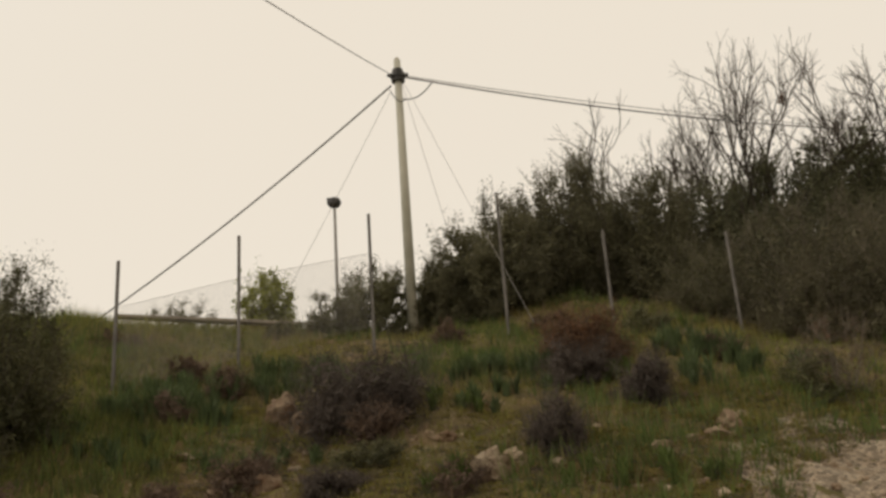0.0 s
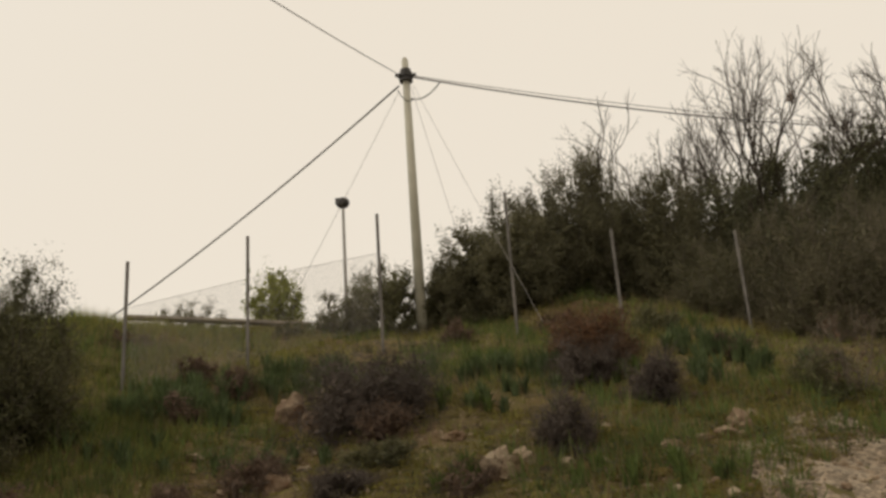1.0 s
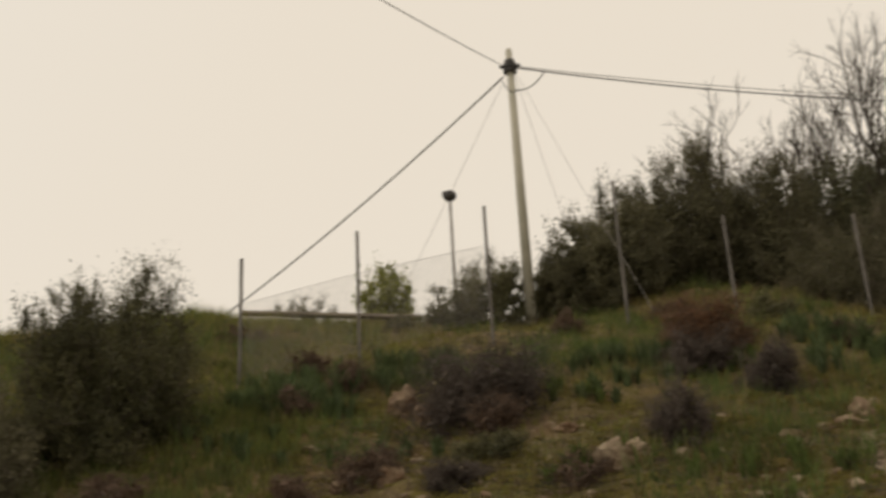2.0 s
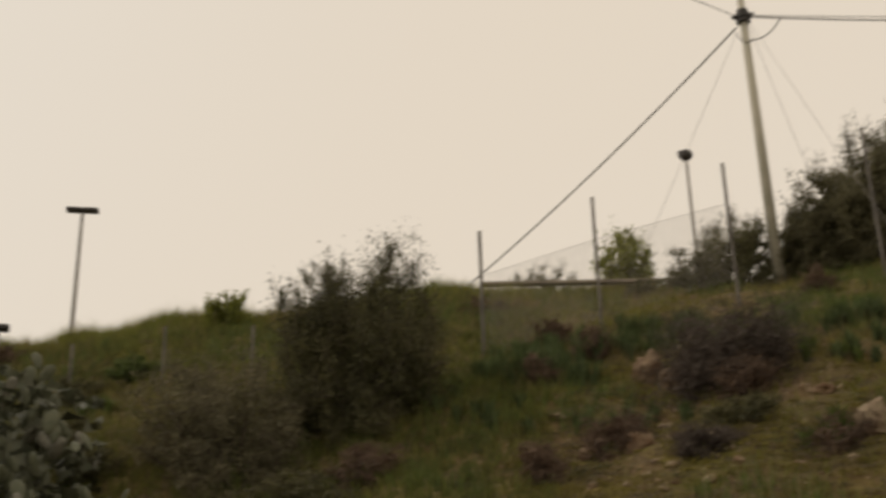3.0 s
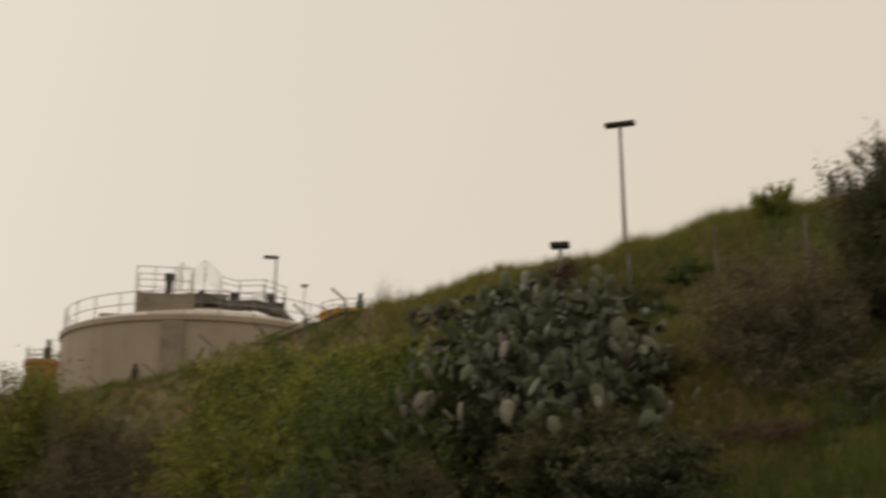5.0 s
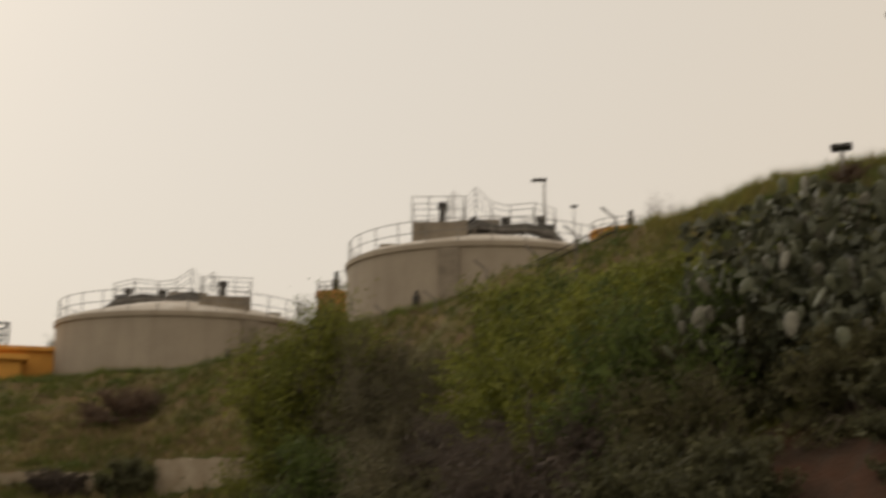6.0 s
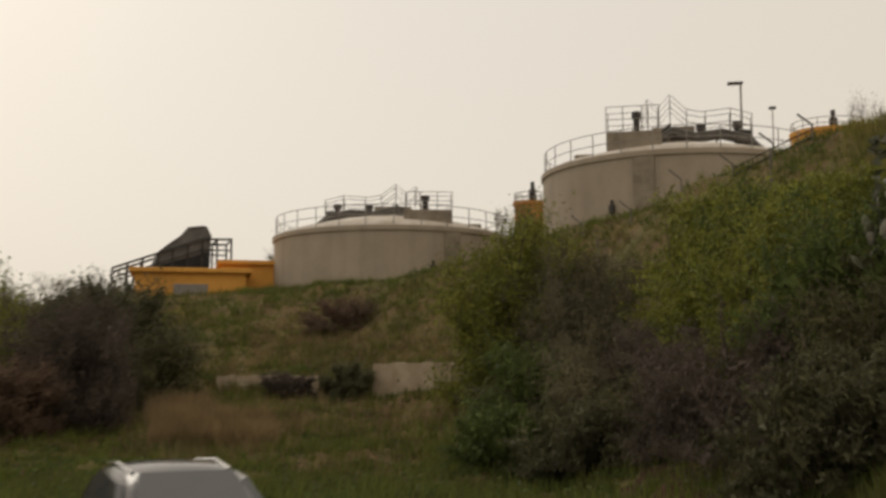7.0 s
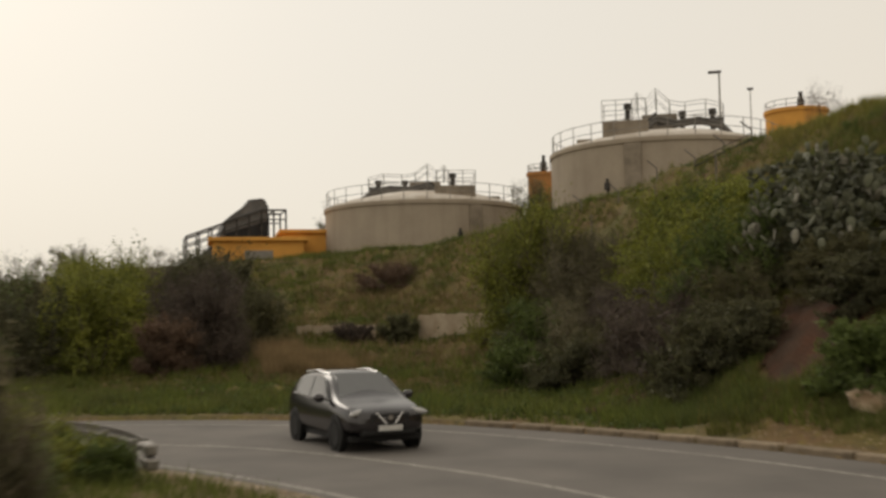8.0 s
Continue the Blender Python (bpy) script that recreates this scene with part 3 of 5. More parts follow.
bush('dead_shrub', 'dead brown twiggy shrub on the slope', 'shrub', 1.7, 17.3, 6.75, 0.5, 5000, M_PURPLE, 0.05, 0.16, bark=M_PURPLE, clumps=40, seed=31, trunk=0.012, ragged=0.32)
bush('dead_shrub', 'dead brown twiggy shrub on the slope', 'shrub', -1.9, 17.0, 5.75, 0.55, 3500, M_PURPLE, 0.05, 0.16, bark=M_PURPLE, clumps=30, seed=32, trunk=0.012, ragged=0.32)
bush('twiggy_shrub', 'bare pale-stemmed twiggy shrub', 'shrub', 7.4, 20.4, 8.7, 0.8, 2200, M_BROWN, 0.05, 0.2, bark=M_PALEBARK, clumps=60, seed=33, trunk=0.018, inner=0.04)


def strap_clump(x, y, spread, tufts, height, seed, label, material=None):
    """Long arching strap leaves in many tufts, as asphodels grow."""
    rng = np.random.default_rng(seed)
    place = spot(x, y)
    ob = thing("strap_leaf_clump", place, label, "plant", "strap-leaf clumps")
    for k in range(tufts):
        cx, cy = rng.normal(size=2).clip(-1.6, 1.6) * np.array([spread, spread * 0.6])
        cz = float(ground_z(x + cx, y + cy)[0]) - place[2] - 0.02
        n = 42
        a = rng.uniform(0, math.tau, n)
        out = np.column_stack([np.cos(a), np.sin(a), np.zeros(n)])
        side = np.column_stack([-np.sin(a), np.cos(a), np.zeros(n)])
        lean = rng.uniform(0.12, 0.75, n)[:, None]
        ln = (height * rng.uniform(0.6, 1.15, n))[:, None]
        w = rng.uniform(0.012, 0.022, n)[:, None]
        up = np.array([[0, 0, 1.0]])
        p0 = np.array([[cx, cy, cz]]) + out * rng.uniform(0, 0.07, (n, 1))
        p1 = p0 + (up + out * lean * 0.5) * ln * 0.55
        p2 = p1 + (up * (1 - 0.9 * lean) + out * lean) * ln * 0.5
        verts = np.stack([p0 - side * w, p0 + side * w, p1 + side * w * 0.9, p1 - side * w * 0.9, p2], 1).reshape(-1, 3)
        i = np.arange(n) * 5
        faces = [[j, j + 1, j + 2, j + 3] for j in i.tolist()] + [[j + 3, j + 2, j + 4] for j in i.tolist()]
        me = bpy.data.meshes.new("tuft")
        me.from_pydata(verts.tolist(), [], faces)
        part("tuft", me, material or M_STRAP, ob)


for k, (x, y, w, n, h) in enumerate(((-5.2, 21.0, 0.75, 20, 0.62), (-4.2, 22.6, 0.8, 22, 0.66), (-3.3, 24.4, 0.7, 16, 0.6), (-5.9, 22.6, 0.7, 14, 0.55), (-6.6, 20.6, 0.5, 9, 0.5), (0.3, 22.6, 0.6, 14, 0.6), (1.4, 22.9, 0.5, 12, 0.6),
                                     (5.2, 23.4, 0.8, 16, 0.66), (6.2, 22.2, 0.7, 14, 0.6), (4.6, 21.4, 0.6, 9, 0.5), (1.0, 20.8, 0.6, 9, 0.45), (-3.2, 18.6, 0.6, 9, 0.42), (-6.0, 18.6, 0.7, 10, 0.45), (-1.0, 21.6, 0.5, 8, 0.5))):
    strap_clump(x, y, w, n, h, 1200 + k, "tall blue-green strap-leaved tufts on the slope" if h > 0.55 else "low green strap-leaved tufts on the slope")
# the olive bush and its neighbours on the ridge
bush('olive_bush', 'dark olive bush with upright leafy sprigs', 'shrub', -8.2, 18.8, 9.75, 1.5, 26000, M_OLIVE, 0.065, 0.3, clumps=130, seed=41, sprigs=110)
bush('olive_bush', 'smaller olive bush with upright leafy sprigs', 'shrub', -8.9, 18.6, 9.6, 0.9, 12000, M_OLIVE, 0.065, 0.3, clumps=80, seed=40, sprigs=70)
bush('scrub_bush', 'olive-brown scrub bush on the slope', 'shrub', -9.9, 16.8, 7.6, 1.4, 15000, M_GREY, 0.06, 0.25, clumps=100, seed=42, sprigs=30)
bush('ridge_shrub', 'small green shrub on the grassy ridge', 'shrub', -14.6, 24.4, 11.7, 0.6, 3000, M_GREEN, 0.07, 0.3, clumps=30, seed=43)
bush('ridge_shrub', 'small dark shrub on the grassy slope', 'shrub', -14.4, 20.2, 9.0, 0.55, 2600, M_LUSH, 0.07, 0.3, clumps=30, seed=44)
# trees and scrub above the road bend
bush('fresh_green_tree', 'fresh yellow-green leafy tree above the road', 'tree', -31.2, 11.8, 7.2, 2.2, 20000, M_GREEN, 0.1, 0.5, clumps=140, seed=51, sprigs=40, trunk=0.06)
bush('fresh_green_tree', 'fresh yellow-green leafy tree on the bank', 'tree', -24.0, 15.8, 7.4, 2.5, 21000, M_GREEN, 0.1, 0.5, clumps=150, seed=52, sprigs=40, trunk=0.06)
bush('fresh_green_tree', 'green leafy tree on the bank', 'tree', -20.4, 15.9, 6.9, 1.5, 16000, M_LUSH, 0.1, 0.5, clumps=90, seed=53, sprigs=20, trunk=0.05)
bush('grey_scrub', 'grey-green twiggy scrub under the trees', 'shrub', -29.0, 13.6, 6.0, 1.4, 15000, M_GREY, 0.08, 0.3, bark=M_PALEBARK, clumps=90, seed=54, sprigs=30)
bush('dark_scrub', 'dark tangled scrub of brown stems on the bank', 'shrub', -22.6, 12.4, 3.7, 1.7, 11000, M_PURPLE, 0.09, 0.3, bark=M_PALEBARK, clumps=90, seed=55)
bush('dark_scrub', 'dark green scrub under a tree', 'shrub', -26.2, 9.9, 2.3, 1.4, 10000, M_DARK, 0.09, 0.4, clumps=70, seed=56)
bush('dark_scrub', 'dark tangled scrub of brown stems on the bank', 'shrub', -19.0, 12.2, 3.6, 1.5, 9000, M_PURPLE, 0.09, 0.4, bark=M_PALEBARK, clumps=70, seed=57)
bush('dark_scrub', 'dark tangled scrub on the bank', 'shrub', -28.4, 11.6, 2.6, 1.4, 9000, M_OLIVE, 0.09, 0.4, bark=M_PALEBARK, clumps=70, seed=67)
bush('dark_scrub', 'dark green scrub below the cactus', 'shrub', -16.2, 14.4, 5.2, 1.2, 10000, M_DARK, 0.09, 0.4, clumps=70, seed=68)
bush('broadleaf_tree', 'green leafy tree at the road bend', 'tree', -43.6, -5.6, 5.7, 2.9, 22000, M_GREEN, 0.12, 0.5, clumps=120, seed=58, sprigs=20, trunk=0.06)
bush('broadleaf_tree', 'dark leafy tree at the road bend', 'tree', -42.6, -0.6, 6.0, 2.7, 22000, M_DARK, 0.12, 0.5, clumps=120, seed=59, sprigs=20, trunk=0.06)
bush('broadleaf_tree', 'green leafy tree at the road bend', 'tree', -45.0, -10.6, 5.0, 3.0, 18000, M_OLIVE, 0.12, 0.5, clumps=110, seed=69, sprigs=20, trunk=0.06)
bush('withered_tree', 'dark purplish brown leafless tangle of a tree', 'tree', -34.6, -1.6, 4.9, 1.9, 20000, M_PURPLE, 0.09, 0.25, bark=M_BARK, clumps=120, seed=75, sprigs=20, trunk=0.04)
bush('withered_shrub', 'withered pinkish brown shrub before dark trees', 'shrub', -32.6, -3.0, 2.9, 1.2, 9000, M_BROWN, 0.09, 0.35, clumps=60, seed=60)
bush('wall_shrub', 'dark shrub before the old wall', 'shrub', -39.6, 6.0, 2.6, 0.9, 6000, M_PURPLE, 0.09, 0.35, clumps=50, seed=61)
bush('wall_shrub', 'dark shrub before the old wall', 'shrub', -39.0, 8.1, 3.0, 0.9, 6500, M_DARK, 0.09, 0.35, clumps=50, seed=62)
bush('twiggy_tree', 'thin twiggy tree on the skyline', 'tree', -52.0, -2.6, 7.0, 1.5, 4000, M_GREY, 0.08, 0.3, bark=M_PALEBARK, clumps=50, seed=63, inner=0.04)
bush('twiggy_tree', 'thin twiggy tree on the skyline', 'tree', -52.6, 0.2, 6.8, 1.4, 4500, M_GREY, 0.08, 0.3, bark=M_PALEBARK, clumps=50, seed=64, inner=0.04)
bush('twiggy_tree', 'thin twiggy tree on the skyline', 'tree', -58.6, -8.4, 7.5, 1.5, 4000, M_GREY, 0.09, 0.3, bark=M_PALEBARK, clumps=50, seed=65, inner=0.04)
bush('ridge_shrub', 'brown shrub on the grassy slope below a tank', 'shrub', -47.5, 9.5, 6.0, 1.5, 6000, M_BROWN, 0.09, 0.3, clumps=50, seed=72)
bush('roadside_shrub', 'grey-green feathery roadside shrub', 'shrub', 0.0, -6.4, 2.55, 0.85, 14000, M_GREY, 0.07, 0.12, bark=M_PALEBARK, clumps=90, seed=66, sprigs=60)
bush('roadside_shrub', 'low dark green roadside shrub by the guard rail', 'shrub', -5.6, -6.9, 0.95, 0.8, 6000, M_LUSH, 0.08, 0.3, clumps=60, seed=73)
bush('roadside_shrub', 'low green roadside shrub by the guard rail', 'shrub', -7.2, -5.9, 0.6, 0.5, 4000, M_OLIVE, 0.07, 0.3, clumps=50, seed=74)


bush('ridge_shrub', 'grey-brown twiggy shrub on the skyline beside a tank', 'shrub', -45.6, 36.6, 16.5, 1.5, 7000, M_BROWN, 0.07, 0.25, clumps=90, seed=81, inner=0.1)
bush('ridge_shrub', 'dark hedge shrub between two tanks', 'shrub', -58.0, 22.6, 12.2, 1.8, 6000, M_DARK, 0.1, 0.4, clumps=50, seed=82)
bush('ridge_shrub', 'dark shrub behind the orange building', 'shrub', -68.0, 11.0, 11.0, 1.8, 6000, M_OLIVE, 0.1, 0.4, clumps=50, seed=83)
bush('dark_scrub', 'dark shady scrub over the red earth', 'shrub', -14.6, 15.4, 6.6, 1.5, 12000, M_DARK, 0.08, 0.4, clumps=80, seed=84)
bush('dark_scrub', 'dark shady scrub over the red earth', 'shrub', -17.4, 14.4, 5.6, 1.3, 10000, M_LUSH, 0.08, 0.4, clumps=80, seed=85)


# the thicket on the bank above the road bend
bank_rng = np.random.default_rng(90)
KINDS = [("bank_shrub", "dense dark green shrub on the road bank", M_DARK, 0.09, 0.45), ("bank_shrub", "fresh green leafy shrub on the road bank", M_GREEN, 0.09, 0.5), ("bank_shrub", "green leafy shrub on the road bank", M_LUSH, 0.09, 0.45),
         ("bank_shrub", "grey-green twiggy shrub on the road bank", M_GREY, 0.08, 0.3), ("bank_shrub", "olive-brown tangled shrub on the road bank", M_OLIVE, 0.08, 0.3), ("bank_shrub", "dark purplish brown tangle of bare stems on the road bank", M_PURPLE, 0.08, 0.18)]
for az, r, h, w, kind in ((52, 18.5, 2.8, 1.5, 2), (54, 22, 2.8, 1.6, 1), (56.5, 18, 2.4, 1.4, 5), (58, 24.5, 3.2, 1.7, 1), (60, 20, 2.0, 1.4, 5), (58.6, 28, 3.2, 1.7, 1), (62.5, 22, 1.5, 1.3, 4), (66.2, 30, 3.4, 1.6, 3),
                          (65.5, 25, 2.6, 1.5, 3), (67, 32, 4.0, 1.8, 3), (68.5, 27, 2.4, 1.4, 2), (69.5, 35.5, 4.2, 1.7, 1), (48, 20, 2.0, 1.4, 2), (55.5, 26.5, 2.6, 1.6, 2), (51.5, 23.5, 2.0, 1.5, 1),
                          (66, 21.5, 1.5, 1.2, 0), (70.5, 23.5, 1.3, 1.1, 2), (53.5, 15.6, 1.9, 1.1, 0), (51.5, 17.2, 2.0, 1.2, 4), (49.5, 15.2, 1.5, 1.0, 0), (55.5, 20.5, 3.0, 1.3, 1), (48.5, 18.4, 1.5, 1.0, 4), (45.5, 18.6, 1.4, 1.0, 0), (42, 16.6, 1.2, 0.9, 4), (38.8, 15.0, 1.1, 0.9, 0),
                          (34.5, 12.0, 1.2, 0.9, 2)):
    x, y, z = on_hill(az, r)
    n, label, m, lf, sl = KINDS[kind]
    bush(n, label, "shrub", x, y, z + h, w, 6500, m, lf, sl, bark=M_PALEBARK if kind > 2 else M_BARK, clumps=60, seed=int(900 + az * 10), sprigs=14, group="bank thicket")
for x, y, h, w, kind in ((-35.0, -5.8, 4.3, 1.9, 1), (-35.0, -8.8, 4.0, 2.0, 0), (-39.0, -10.5, 4.0, 2.2, 2), (-31.5, -10.5, 3.0, 1.7, 2), (-38.5, -5.2, 4.4, 2.0, 1), (-38.5, 1.4, 2.6, 1.5, 4), (-50.0, -6.0, 3.4, 2.0, 3), (-49.0, -10.5, 3.6, 2.0, 3)):
    n, label, m, lf, sl = KINDS[kind]
    bush("bend_shrub", label.replace("road bank", "outer side of the bend"), "shrub", x, y, spot(x, y)[2] + h, w, 6500, m, lf * 1.2, sl, clumps=60, seed=int(700 + 3 * y - x), sprigs=14, group="bend thicket")
# tussocks on the near slope
for k in range(44):
    az, r = bank_rng.uniform(-22, 48), bank_rng.uniform(15.5, 29)
    if az < -13 and r < 21:
        continue
    x, y, z = on_hill(az, r)
    if k % 3 == 0:
        strap_clump(x, y, 0.35, 6, 0.4, 1300 + k, "small green strap-leaved tufts on the slope", M_LUSH)
        continue
    n, label, m, lf, sl = (("tussock", "low tussock of withered brown herbs on the slope", M_BROWN, 0.07, 0.2), ("tussock", "low tussock of olive-green herbs on the slope", M_OLIVE, 0.07, 0.35))[k % 3 - 1]
    bush(n, label, "plant", x, y, z + bank_rng.uniform(0.35, 0.7), bank_rng.uniform(0.3, 0.7), 1300, m, lf, sl, clumps=24, seed=800 + k, sprigs=10, trunk=0.01, ragged=0.36, group="slope tussocks")


# herbs along the guard rail
for k, (x, y, h, w) in enumerate(((-5.2, -5.9, 0.5, 0.45), (-4.0, -6.2, 0.6, 0.5), (-6.9, -5.9, 0.5, 0.5), (-3.0, -6.0, 0.45, 0.45), (-5.0, -6.6, 1.0, 0.7), (-2.0, -6.3, 0.8, 0.6), (-8.2, -6.3, 0.8, 0.7), (-5.3, -4.95, 0.55, 0.4), (-6.6, -5.3, 0.6, 0.45), (-7.8, -5.4, 0.6, 0.5), (-9.2, -6.0, 0.7, 0.5))):
    bush("verge_herb", "leafy dark green herbs beside the guard rail", "plant", x, y, spot(x, y)[2] + h, w, 2200, M_LUSH if k % 2 else M_GREEN, 0.06, 0.4, clumps=36, seed=860 + k, sprigs=12, trunk=0.008, ragged=0.32, group="verge herbs")


def prickly_pear(x, y, height, rx, pads, seed):
    rng = np.random.default_rng(seed)
    ob = thing("prickly_pear", spot(x, y, 0.05), "large prickly pear cactus with grey-green pads", "cactus")
    bm = bmesh.new()
    made = bmesh.ops.create_icosphere(bm, subdivisions=2, radius=1.0)["verts"]
    for v in made:
        v.co = Vector((v.co.x * 0.34 * (0.82 + 0.22 * v.co.z), v.co.y * 0.075, v.co.z * 0.5 + 0.5))
    me = bpy.data.meshes.new("pad")
    bm.to_mesh(me)
    bm.free()
    me.polygons.foreach_set("use_smooth", [True] * len(me.polygons))
    grey = me.copy()
    me.materials.append(M_PAD)
    grey.materials.append(M_PADGREY)
    # scraps added inside as shade, so that the gaps between pads look dark
    shade = rng.normal(size=(2600, 3)).clip(-1.2, 1.2) * np.array([0.45 * rx, 0.4 * rx, 0.36 * height]) + np.array([0, 0, 0.3 * height])
    shade[:, 2] = np.abs(shade[:, 2])
    tagged(part("inner_growth", leaf_mesh(shade, rng, 0.22, 0.16), M_PAD, ob, "loose scraps filling the cactus with shade"), kind="stuff")
    for k in range(pads):
        d = rng.normal(size=3)
        d /= np.linalg.norm(d)
        d[2] = abs(d[2])
        s = rng.uniform(0.35, 1.0) ** 0.4
        reach = math.hypot(d[0], d[1]) * s
        p = Vector((d[0] * rx * s, d[1] * rx * 0.8 * s, d[2] * height * 0.85 * s * (1.05 - 0.3 * reach * reach)))
        if k > pads - 16:  # tall arms
            arm = (k - pads + 16) // 5
            p = Vector(((-0.75, 0.1, 0.7, -0.2)[arm] * rx * 0.6, (0.2, -0.3, 0.3, 0.4)[arm], height * 0.60 + 0.2 * ((k - pads + 16) % 5)))
            d = np.array([0.05, 0.05, 1.0])
        turn = Euler((rng.normal() * 0.3 + d[1] * -0.4, d[0] * 0.45 + rng.normal() * 0.25, rng.uniform(0, math.tau)))
        q = new("pad", grey if rng.random() < 0.2 else me)
        q.parent = ob
        q.matrix_basis = Matrix.LocRotScale(p, turn, Vector((1, 1, 1)) * rng.uniform(0.24, 0.42))
    return ob


prickly_pear(-12.9, 13.6, 3.5, 3.0, 300, 71)


# ---- tanks ----
def round_tank(x, y, radius, top, foot, label, turn, stains):
    ob = thing("round_tank", (x, y, foot), label, "storage tank", "round tanks", turn=turn)
    h = top - foot
    bm = bmesh.new()
    n = 96
    profile = [(radius, -1.5), (radius, h - 0.30), (radius + 0.10, h - 0.26), (radius + 0.10, h - 0.02), (radius - 0.05, h + 0.02), (radius - 0.5, h + 0.05)]
    rings = [[bm.verts.new((math.cos(k * math.tau / n) * r, math.sin(k * math.tau / n) * r, z)) for k in range(n)] for r, z in profile]
    for r0, r1 in zip(rings, rings[1:]):
        for k in range(n):
            bm.faces.new((r0[k], r0[(k + 1) % n], r1[(k + 1) % n], r1[k]))
    part("shell", bm, M_CONCRETE, ob, smooth=False)
    bm = bmesh.new()
    profile = [(radius - 0.35, h + 0.02), (radius - 0.4, h + 0.22), (radius * 0.6, h + 0.85), (radius * 0.3, h + 1.2), (0.02, h + 1.32)]
    rings = [[bm.verts.new((math.cos(k * math.tau / n) * r, math.sin(k * math.tau / n) * r, z)) for k in range(n)] for r, z in profile]
    for r0, r1 in zip(rings, rings[1:]):
        for k in range(n):
            bm.faces.new((r0[k], r0[(k + 1) % n], r1[(k + 1) % n], r1[k]))
    part("roof", bm, M_ROOF, ob, "pale shallow domed roof", smooth=True)
    for z in (0.55, 1.1):
        bm = bmesh.new()
        tube(bm, [(math.cos(k * math.tau / n) * (radius - 0.1), math.sin(k * math.tau / n) * (radius - 0.1), h + z) for k in range(n + 1)], 0.022, 5)
        part("handrail", bm, M_STEEL, ob)
    for k in range(28):
        a = k * math.tau / 28
        bm = bmesh.new()
        tube(bm, [(math.cos(a) * (radius - 0.1), math.sin(a) * (radius - 0.1), h), (math.cos(a) * (radius - 0.1), math.sin(a) * (radius - 0.1), h + 1.1)], 0.026, 5)
        part("rail_post", bm, M_STEEL, ob)
    # weathered pilaster with a ladder, and a small dark hatch
    for a, width in stains:
        bm = bmesh.new()
        box(bm, radius - 0.05, radius + 0.10, -width / 2, width / 2, -1.0, h - 0.3, pose(0, 0, 0, 0, 0, a), 0.02)
        part("pilaster", bm, M_STAIN, ob, "darker weathered pilaster")
    return ob, h


def catwalk(ob, h, turn, side, rise):
    """Machinery over a tank roof: a concrete box by the rim with a rail, a steep stair, a raised walkway with rails, and pipes; side -1 mirrors it."""
    m = pose(0, 0, h, 0, 0, turn) @ Matrix.Diagonal((side, 1, rise, 1))

    def rail(points, posts):
        for z in (0.55, 1.1):
            bm = bmesh.new()
            tube(bm, [m @ Vector((x, y, q + z)) for x, y, q in points], 0.02, 5)
            part("handrail", bm, M_STEEL, ob)
        for x, y, q in posts:
            bm = bmesh.new()
            tube(bm, [m @ Vector((x, y, q)), m @ Vector((x, y, q + 1.12))], 0.024, 5)
            part("rail_post", bm, M_STEEL, ob)

    part("pump_box", box(bmesh.new(), -3.3, -0.7, -5.2, -3.6, 0.0, 1.15, m, 0.03), M_STAIN, ob, "concrete box at the rim")
    part("pump_box", box(bmesh.new(), -1.2, 0.9, -1.4, 0.4, 0.6, 2.0, m, 0.05), M_STAIN, ob, "taller concrete block on the roof")
    part("vent_box", box(bmesh.new(), -5.0, -4.1, -3.4, -2.6, 0.1, 0.55, m, 0.03), M_STAIN, ob, "small hatch on the roof")
    part("walkway", box(bmesh.new(), -0.3, 3.6, -2.9, -1.7, 1.3, 1.4, m), M_DARKSTEEL, ob, "dark steel walkway")
    for k in range(10):
        t = (k + 0.5) / 10
        part("stair_tread", box(bmesh.new(), -2.3 + 2.0 * t - 0.13, -2.3 + 2.0 * t + 0.13, -2.85, -1.75, 0.2 + 1.6 * t, 0.25 + 1.6 * t, m), M_DARKSTEEL, ob)
    for y in (-2.88, -1.72):
        bm = bmesh.new()
        tube(bm, [m @ Vector((-2.4, y, 0.1)), m @ Vector((-0.3, y, 1.82))], 0.07, 4)
        part("stringer", bm, M_DARKSTEEL, ob)
        rail([(-2.4, y, 0.1), (-1.7, y, 1.3), (-1.4, y, 1.9), (-0.9, y, 1.45), (-0.3, y, 2.05), (0.5, y, 1.35), (1.2, y, 1.2), (2.6, y, 1.3), (3.6, y, 1.0)], [(-2.4, y, 0.1), (-1.4, y, 1.8), (-0.9, y, 1.45), (-0.3, y, 1.95), (0.5, y, 1.35), (1.4, y, 1.2), (2.6, y, 1.3), (3.6, y, 1.0)])
    rail([(-3.3, -5.1, 1.15), (-2.0, -5.1, 1.15), (-0.8, -5.1, 1.15)], [(-3.3, -5.1, 1.15), (-2.5, -5.1, 1.15), (-1.6, -5.1, 1.15), (-0.8, -5.1, 1.15)])
    rail([(-3.3, -3.7, 1.15), (-2.0, -3.7, 1.15)], [(-3.3, -3.7, 1.15), (-2.0, -3.7, 1.15)])
    # braces under the walkway
    for x in (0.4, 1.6, 2.8):
        bm = bmesh.new()
        tube(bm, [m @ Vector((x, -2.3, 0.6)), m @ Vector((x + 0.5, -2.3, 1.3))], 0.05, 5)
        part("brace", bm, M_DARKSTEEL, ob)
    for y, z, r in ((-3.2, 1.0, 0.17), (-1.2, 1.2, 0.2), (-3.7, 0.75, 0.12)):
        bm = bmesh.new()
        tube(bm, [m @ Vector(p) for p in ((-2.0, y, 0.4), (-1.0, y, z), (-0.2, y, z + 0.5), (0.9, y, z + 0.2), (2.2, y, z + 0.3), (3.4, y, z), (4.0, y, 0.4))], r, 8)
